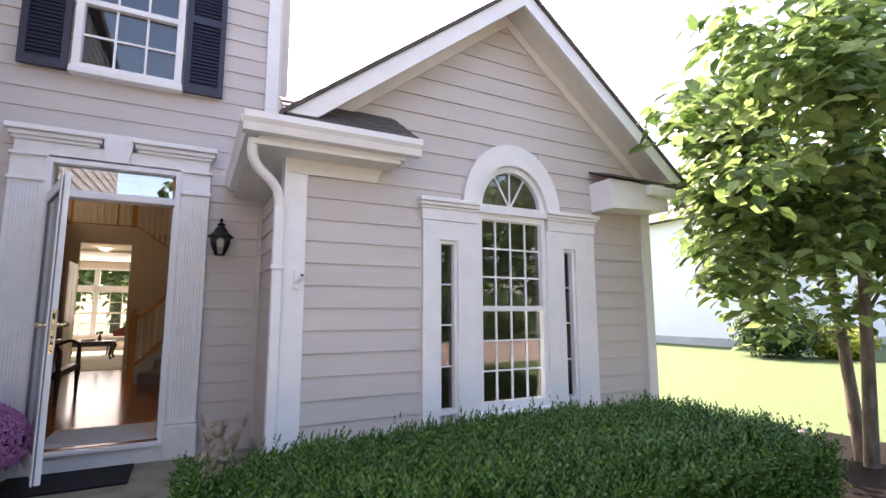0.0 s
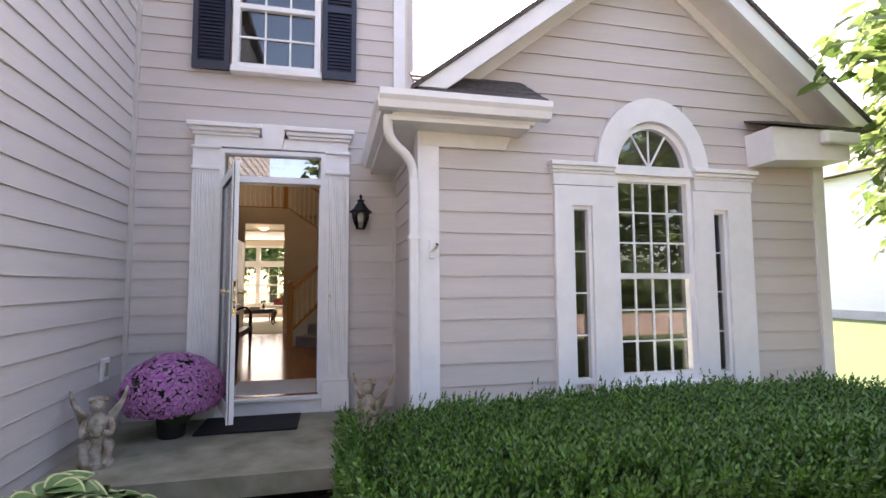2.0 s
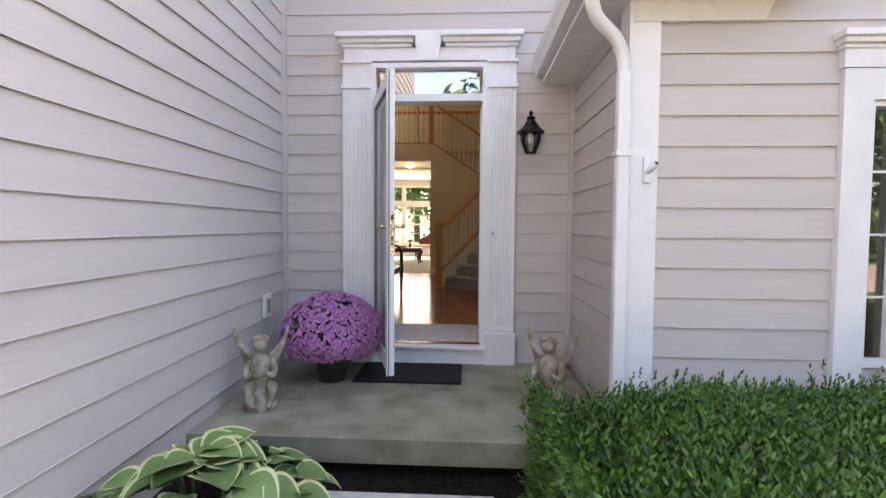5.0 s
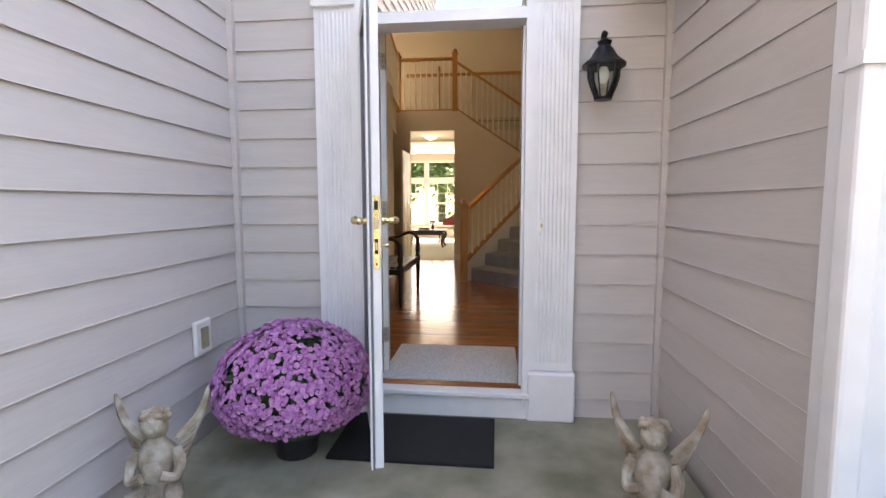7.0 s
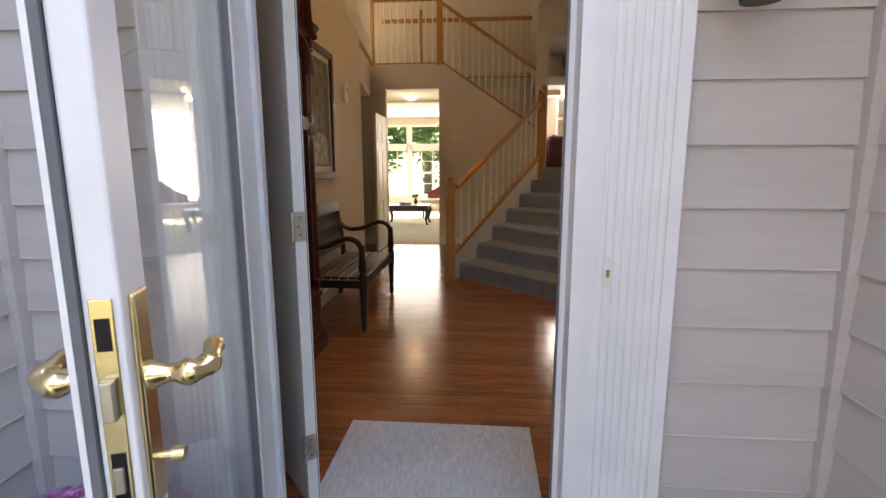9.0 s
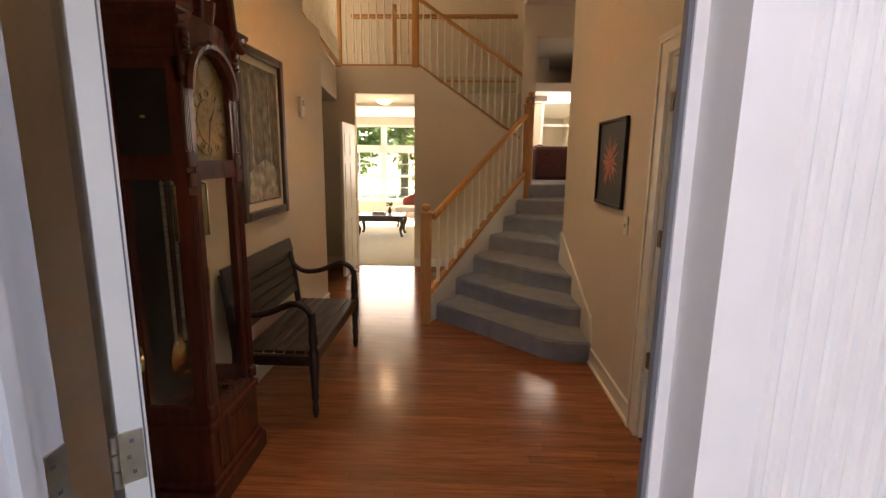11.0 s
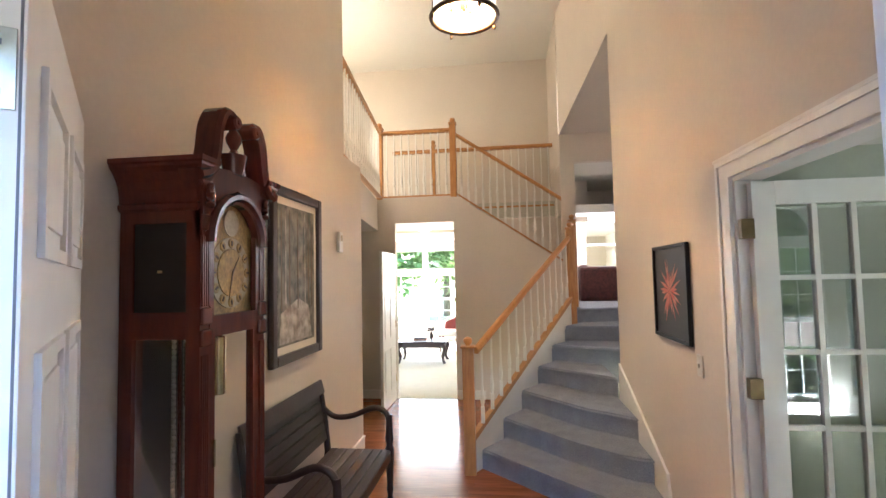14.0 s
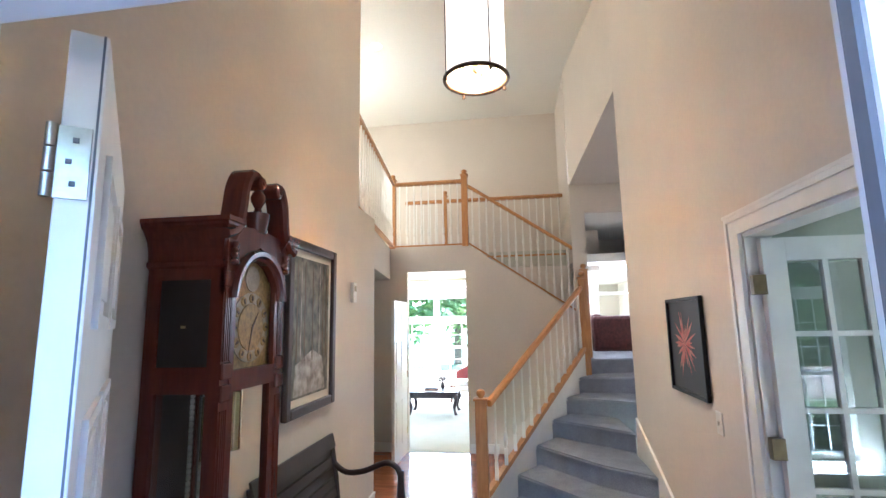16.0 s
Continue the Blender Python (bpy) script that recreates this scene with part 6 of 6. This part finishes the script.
def hosta(x, y, n, seed, size, spread):
    h = thing("hosta", "broad-leaved hosta with cream-edged green leaves", "plant", (x, y, G))
    me = leaf_blob_hosta()
    rng = random.Random(seed)
    for i in range(n):
        a = rng.uniform(0, 2 * math.pi)
        f = (i + 0.5) / n
        r = spread * f * 0.55
        s = size * rng.uniform(0.75, 1.15)
        ob = new("leaf", me)
        ob.parent = h
        ob.matrix_basis = pose(r * math.cos(a), r * math.sin(a), 0.50 - 0.24 * f + rng.uniform(-0.03, 0.03), rng.uniform(-8, 18) - 22 * f, rng.uniform(-15, 15), math.degrees(a) - 90) @ Matrix.Scale(s, 4)
    bm = bmesh.new()
    for i in range(26):
        a = rng.uniform(0, 2 * math.pi)
        r = spread * rng.uniform(0.1, 0.5)
        tube(bm, [(0.03 * math.cos(a), 0.03 * math.sin(a), 0), (r * math.cos(a) * 0.8, r * math.sin(a) * 0.8, 0.25), (r * math.cos(a), r * math.sin(a), 0.32)], 0.006, 5)
    part("stems", bm, HOSTA, h)
    return h


hosta(-1.12, 2.72, 85, 3, 0.165, 0.85)
hosta(-1.25, 1.55, 50, 4, 0.19, 0.7)


def hedge():
    h = thing("hedge", "clipped deep green boxwood hedge with feathery fresh shoots", "hedge")
    x0, x1, y0, y1, zt = 0.30, 3.98, 1.72, 3.20, 0.41
    rng = random.Random(21)
    # solid filler, coloured dark as the shade deep between the sprigs
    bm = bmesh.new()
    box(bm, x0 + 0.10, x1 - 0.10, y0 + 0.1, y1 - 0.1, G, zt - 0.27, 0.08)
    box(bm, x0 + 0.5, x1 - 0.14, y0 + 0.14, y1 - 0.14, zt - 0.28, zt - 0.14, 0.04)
    part("core", bm, CORE_SHADE, h)

    def top(x, y):
        e = min(x - x0, x1 - x, (y - y0) * 1.0, y1 - y)
        return zt - 0.16 * max(0, 1 - e / 0.22) ** 2 - 0.15 * max(0, 1 - (x - x0) / 0.7) ** 1.4 + 0.05 * noise.noise(Vector((x * 1.3, y * 1.3, 0))) + 0.02 * noise.noise(Vector((x * 6, y * 6, 3)))
    verts, faces = [], []

    def sprig(p, d, ln, n):
        a = d.orthogonal().normalized()
        b = d.cross(a)
        for i in range(n):
            t = (i + 0.5) / n
            w = 2.4 * i + rng.uniform(-.4, .4)
            o = (a * math.cos(w) + b * math.sin(w))
            dirv = (o + d * rng.uniform(0.9, 1.7)).normalized()
            s = rng.uniform(0.023, 0.036) * (1.15 - 0.4 * t)
            side = dirv.cross(d).normalized() * s * 0.26
            c = p + d * ln * t
            k = len(verts)
            verts.extend((c, c + dirv * s * 0.6 + side, c + dirv * s * 1.25, c + dirv * s * 0.6 - side))
            faces.append((k, k + 1, k + 2, k + 3))
    for _ in range(12500):
        x, y = rng.uniform(x0, x1), rng.uniform(y0, y1)
        d = Vector((rng.gauss(0, .16), rng.gauss(0, .16), 1)).normalized()
        ln = rng.uniform(0.10, 0.19) * (1.35 if rng.random() < 0.10 else 1)
        z = top(x, y) - 0.12 + rng.uniform(-0.05, 0.03)
        sprig(Vector((x, y, z)), d, ln, 14)
    for _ in range(4200):
        u = rng.random()
        z = rng.uniform(G + 0.02, zt - 0.1)
        if u < 0.34:
            p, nrm = Vector((x0 + 0.04, rng.uniform(y0, y1), z)), Vector((-1, 0, 0))
        elif u < 0.5:
            p, nrm = Vector((x1 - 0.04, rng.uniform(y0, y1), z)), Vector((1, 0, 0))
        else:
            p, nrm = Vector((rng.uniform(x0, x1), y0 + 0.04, z)), Vector((0, -1, 0))
        d = (nrm * rng.uniform(0.3, 0.9) + Vector((rng.gauss(0, .25), rng.gauss(0, .25), 0.9))).normalized()
        sprig(p, d, rng.uniform(0.10, 0.2), 14)
    ob = new("foliage", cloud_mesh("foliage", verts, faces, HEDGE))
    ob.parent = h
    ob["kind"] = "stuff"


hedge()


def tree(x, y, trunks, height, center, radii, leaves, size, mat, seed, label, lean=0.25):
    t = thing("tree", label, "tree", (x, y, G))
    rng = random.Random(seed)
    c = Vector(center) - Vector((x, y, G))
    tips = []
    for i in range(trunks):
        a = 2 * math.pi * i / trunks + 0.7
        p0 = Vector((0.10 * math.cos(a) * (trunks > 1), 0.10 * math.sin(a) * (trunks > 1), 0))
        p1 = p0 + Vector((lean * math.cos(a), lean * math.sin(a), height * 0.35))
        p2 = c + Vector((radii[0] * 0.3 * math.cos(a), radii[1] * 0.3 * math.sin(a), radii[2] * 0.5))
        ln = curve([p0, p1, (p1 + p2) / 2 + Vector((rng.uniform(-.1, .1), rng.uniform(-.1, .1), 0)), p2], 6)
        r0 = (0.055 if trunks > 1 else 0.085) * height / 4
        bm = bmesh.new()
        tube(bm, ln, [r0 * (1.15 - 0.95 * k / (len(ln) - 1)) for k in range(len(ln))], 10)
        part("trunk", bm, BARK, t, smooth=True)
        for j in range(9):
            q = ln[rng.randrange(len(ln) // 3, len(ln) - 2)]
            b = 2 * math.pi * rng.random()
            e = c + Vector((radii[0] * 0.75 * math.cos(b), radii[1] * 0.75 * math.sin(b), rng.uniform(-.6, .7) * radii[2]))
            bm = bmesh.new()
            m = (q + e) / 2 + Vector((0, 0, 0.12 * radii[2]))
            tube(bm, curve([q, m, e], 5), [0.28 * r0 * (1.1 - 0.9 * k / 10) for k in range(11)], 6)
            part("limb", bm, BARK, t, smooth=True)
            tips += [e, m]
    pts, nrm = [], []
    clumps = []
    for _ in range(110):
        v = Vector((rng.gauss(0, 1), rng.gauss(0, 1), rng.gauss(0, 1))).normalized()
        k = rng.uniform(0.45, 1.0)
        clumps.append((Vector((v.x * radii[0] * k, v.y * radii[1] * k, v.z * radii[2] * k)), rng.uniform(0.14, 0.26)))
    while len(pts) < leaves:
        cl, r = clumps[rng.randrange(len(clumps))]
        v = Vector((rng.gauss(0, 1), rng.gauss(0, 1), rng.gauss(0, 0.7)))
        if v.length > 1.9:
            continue
        p = cl + v * r * min(radii) * 0.62
        pts.append(c + p)
        nrm.append(Vector((v.x * 0.5 + rng.uniform(-.5, .5), v.y * 0.5 + rng.uniform(-.5, .5), 0.8 + rng.uniform(-.3, .3))))
    ob = new("crown", leaf_cloud("crown", mat, pts, nrm, size, rng))
    ob.parent = t
    ob["kind"] = "stuff"
    return t


tree(6.15, 2.45, 2, 4.2, (5.95, 2.55, 2.68), (2.05, 1.7, 1.80), 10500, 0.10, LEAF, 31, "leafy magnolia-like tree with two slim grey trunks")
for i, (x, y, hh) in enumerate(((-12, -21, 7), (-4, -23, 6), (3.5, -20, 12), (10, -22, 13), (17, -20, 12), (25, -23, 13), (-22, -24, 13), (34, -20, 12))):
    tree(x, y, 1, hh, (x, y, hh * 0.58), (hh * 0.42, hh * 0.42, hh * 0.40), 2200, 0.42, FAR_LEAF, 50 + i, "tall dark green street tree across the drive", 0.1)
for i, (x, y, hh) in enumerate(((-9, 27, 8), (-5, 24, 7), (-1.5, 26, 8), (2.5, 25, 8), (6, 28, 9), (-3.2, 30, 10))):
    tree(x, y, 1, hh, (x, y, hh * 0.5), (hh * 0.38, hh * 0.38, hh * 0.42), 2000, 0.26, GARDEN_LEAF, 70 + i, "green garden tree behind the house", 0.1)


def shrub(x, y, r, h, mat, seed, label):
    s = thing("shrub", label, "shrub", (x, y, G))
    rng = random.Random(seed)
    # dark filler blob whose colour gives the inner shade behind the leaves
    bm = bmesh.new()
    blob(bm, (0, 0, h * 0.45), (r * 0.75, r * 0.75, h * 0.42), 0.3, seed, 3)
    part("core", bm, CORE_SHADE, s)
    pts, nr = [], []
    for _ in range(2200):
        v = Vector((rng.gauss(0, 1), rng.gauss(0, 1), rng.gauss(0, 1))).normalized()
        k = rng.uniform(0.7, 1.05) + 0.15 * noise.noise(v * 3)
        pts.append(Vector((v.x * r * k, v.y * r * k, h * 0.47 + v.z * h * 0.5 * k)))
        nr.append(v + Vector((rng.uniform(-.6, .6), rng.uniform(-.6, .6), rng.uniform(-.2, .8))))
    ob = new("foliage", leaf_cloud("foliage", mat, pts, nr, 0.09, rng))
    ob.parent = s
    ob["kind"] = "stuff"


for k in range(14):
    shrub(-16 + 3.6 * k, -15.5 - 0.8 * (k % 2), 2.2, 3.0 + 0.5 * (k % 3), FAR_LEAF, 100 + k, "dense dark green shrub beyond the drive")
shrub(17.6, 9.3, 1.35, 2.0, FAR_LEAF, 81, "rounded green shrub by the neighbouring house")
shrub(18.8, 8.0, 0.85, 1.1, YELLOW_LEAF, 82, "low yellow-green shrub by the neighbouring house")
bm = bmesh.new()
blob(bm, (6.05, 3.05, G + 0.10), (0.20, 0.16, 0.16), 0.4, 3, 3)
solid("garden_rock", bm, ROCK, "rounded brown garden rock at the bed edge", "rock")

nh = thing("neighbour_house", "plain white sunlit neighbouring house across the lawn", "house")
bpart("wall", [(20.5, 34, 10.5, 26, G, 5.5)], WHITE_HOUSE, nh)
bpart("foundation", [(20.45, 34.05, 10.45, 26.05, G, G + 0.35)], PATHSTONE, nh)
bm = bmesh.new()
prism(bm, [(20.0, 10.0, 5.5), (34.5, 10.0, 5.5), (27.2, 10.0, 9.5)], (0, 16.5, 0))
part("roof", bm, SHINGLE, nh)

# ---- siding boards ----


def lap_mesh():
    bm = bmesh.new()
    pts = [(0, 0, 0), (0, -0.020, 0), (0, -0.018, 0.02), (0, -0.006, 1.06), (0, 0, 1.06)]
    prism(bm, pts, (1, 0, 0))
    return mesh_of("siding_board", bm, SIDING)


LAP = lap_mesh()


def lap(parent, a, b, z, h):
    """One lap board from a to b, both (x, y); its face looks to the right-hand side of the way from a to b."""
    d = Vector((b[0] - a[0], b[1] - a[1], 0))
    ob = new("siding_board", LAP)
    ob.parent = parent
    ob.matrix_basis = pose(a[0], a[1], z, 0, 0, math.degrees(math.atan2(d.y, d.x))) @ Matrix.Diagonal((d.length, 1, h, 1))


E1 = 0.171
for k in range(-1, 36):
    z = 0.035 + E1 * k
    if z < P:
        continue
    if z > 6.1:
        break
    lap(wall_garage, (GX, -3.0), (-1.70, 5.05), z, E1)
    y = 5.10
    if z < 2.36:
        lap(wall_front, (-1.655, y), (-1.145, y), z, E1)
        lap(wall_front, (0.335, y), (0.80, y), z, E1)
        lap(wall_side, (0.842, 5.055), (0.862, 3.72), z, E1)
    elif z < 2.62:
        lap(wall_front, (-1.655, y), (-1.13, y), z, E1)
        lap(wall_front, (0.32, y), (0.80, y), z, E1)
    elif z < 3.13:
        lap(wall_front, (-1.655, y), (0.80, y), z, E1)
    elif z < 4.8:
        lap(wall_front, (-1.655, y), (-0.815, y), z, E1)
        lap(wall_front, (0.035, y), (0.80, y), z, E1)
    else:
        lap(wall_front, (-1.655, y), (0.80, y), z, E1)
lap(wall_front, (-1.655, 5.10), (-1.16, 5.10), P, 0.11)
lap(wall_front, (0.35, 5.10), (0.80, 5.10), P, 0.11)
E2 = 0.1653
for k in range(-4, 30):
    z = 0.405 + E2 * k
    y = 3.60
    top = z + E2
    if z < 1.96:
        lap(wall_wing, (0.965, y), (1.91, y), z, E2)
        lap(wall_wing, (3.80, y), (4.53, y), z, E2)
        if top < 0.36:
            lap(wall_wing, (1.91, y), (3.80, y), z, E2)
    else:
        run = (RIDGE - 0.02 - z - E2) / PITCH
        if run < 0.06:
            break
        x0, x1 = max(0.965, CX - run), min(4.53, CX + run)
        if z < 2.60:
            cut = 0.535 * math.sqrt(max(0, 1 - ((z - 2.12) / 0.62) ** 2)) if z > 2.12 else 0.535
            cut = max(cut - 0.05, 0.05)
            lap(wall_wing, (x0, y), (ac - cut, y), z, E2)
            lap(wall_wing, (ac + cut, y), (x1, y), z, E2)
        else:
            lap(wall_wing, (x0, y), (x1, y), z, E2)

# ---- oak strip floor ----
fb = thing("floor", "glossy honey-brown oak strip floor of the entrance hall", "floor")
fb["kind"] = "structure"
bm = bmesh.new()
box(bm, 0, 1, 0, 1, -0.012, 0)
PL = mesh_of("floor_board", bm, PLANK)
rng = random.Random(77)
yy = 5.148
SW = 0.0625
while yy < 11.5:
    x = XL - (0.9 if yy > 9.6 else 0)
    end = XR if yy < 9.3 else (0.3 if yy < 10.2 else -0.4)
    x -= rng.uniform(0, 0.5)
    while x < end:
        ln = rng.uniform(0.75, 1.6)
        a, b = max(x, XL - (0.9 if yy > 9.6 else 0)), min(x + ln, end)
        if b - a > 0.02:
            ob = new("floor_board", PL)
            ob.parent = fb
            ob.matrix_basis = Matrix.Translation((a + 0.0006, yy, F)) @ Matrix.Diagonal((b - a - 0.0012, SW - 0.0008, 1, 1))
        x += ln
    yy += SW
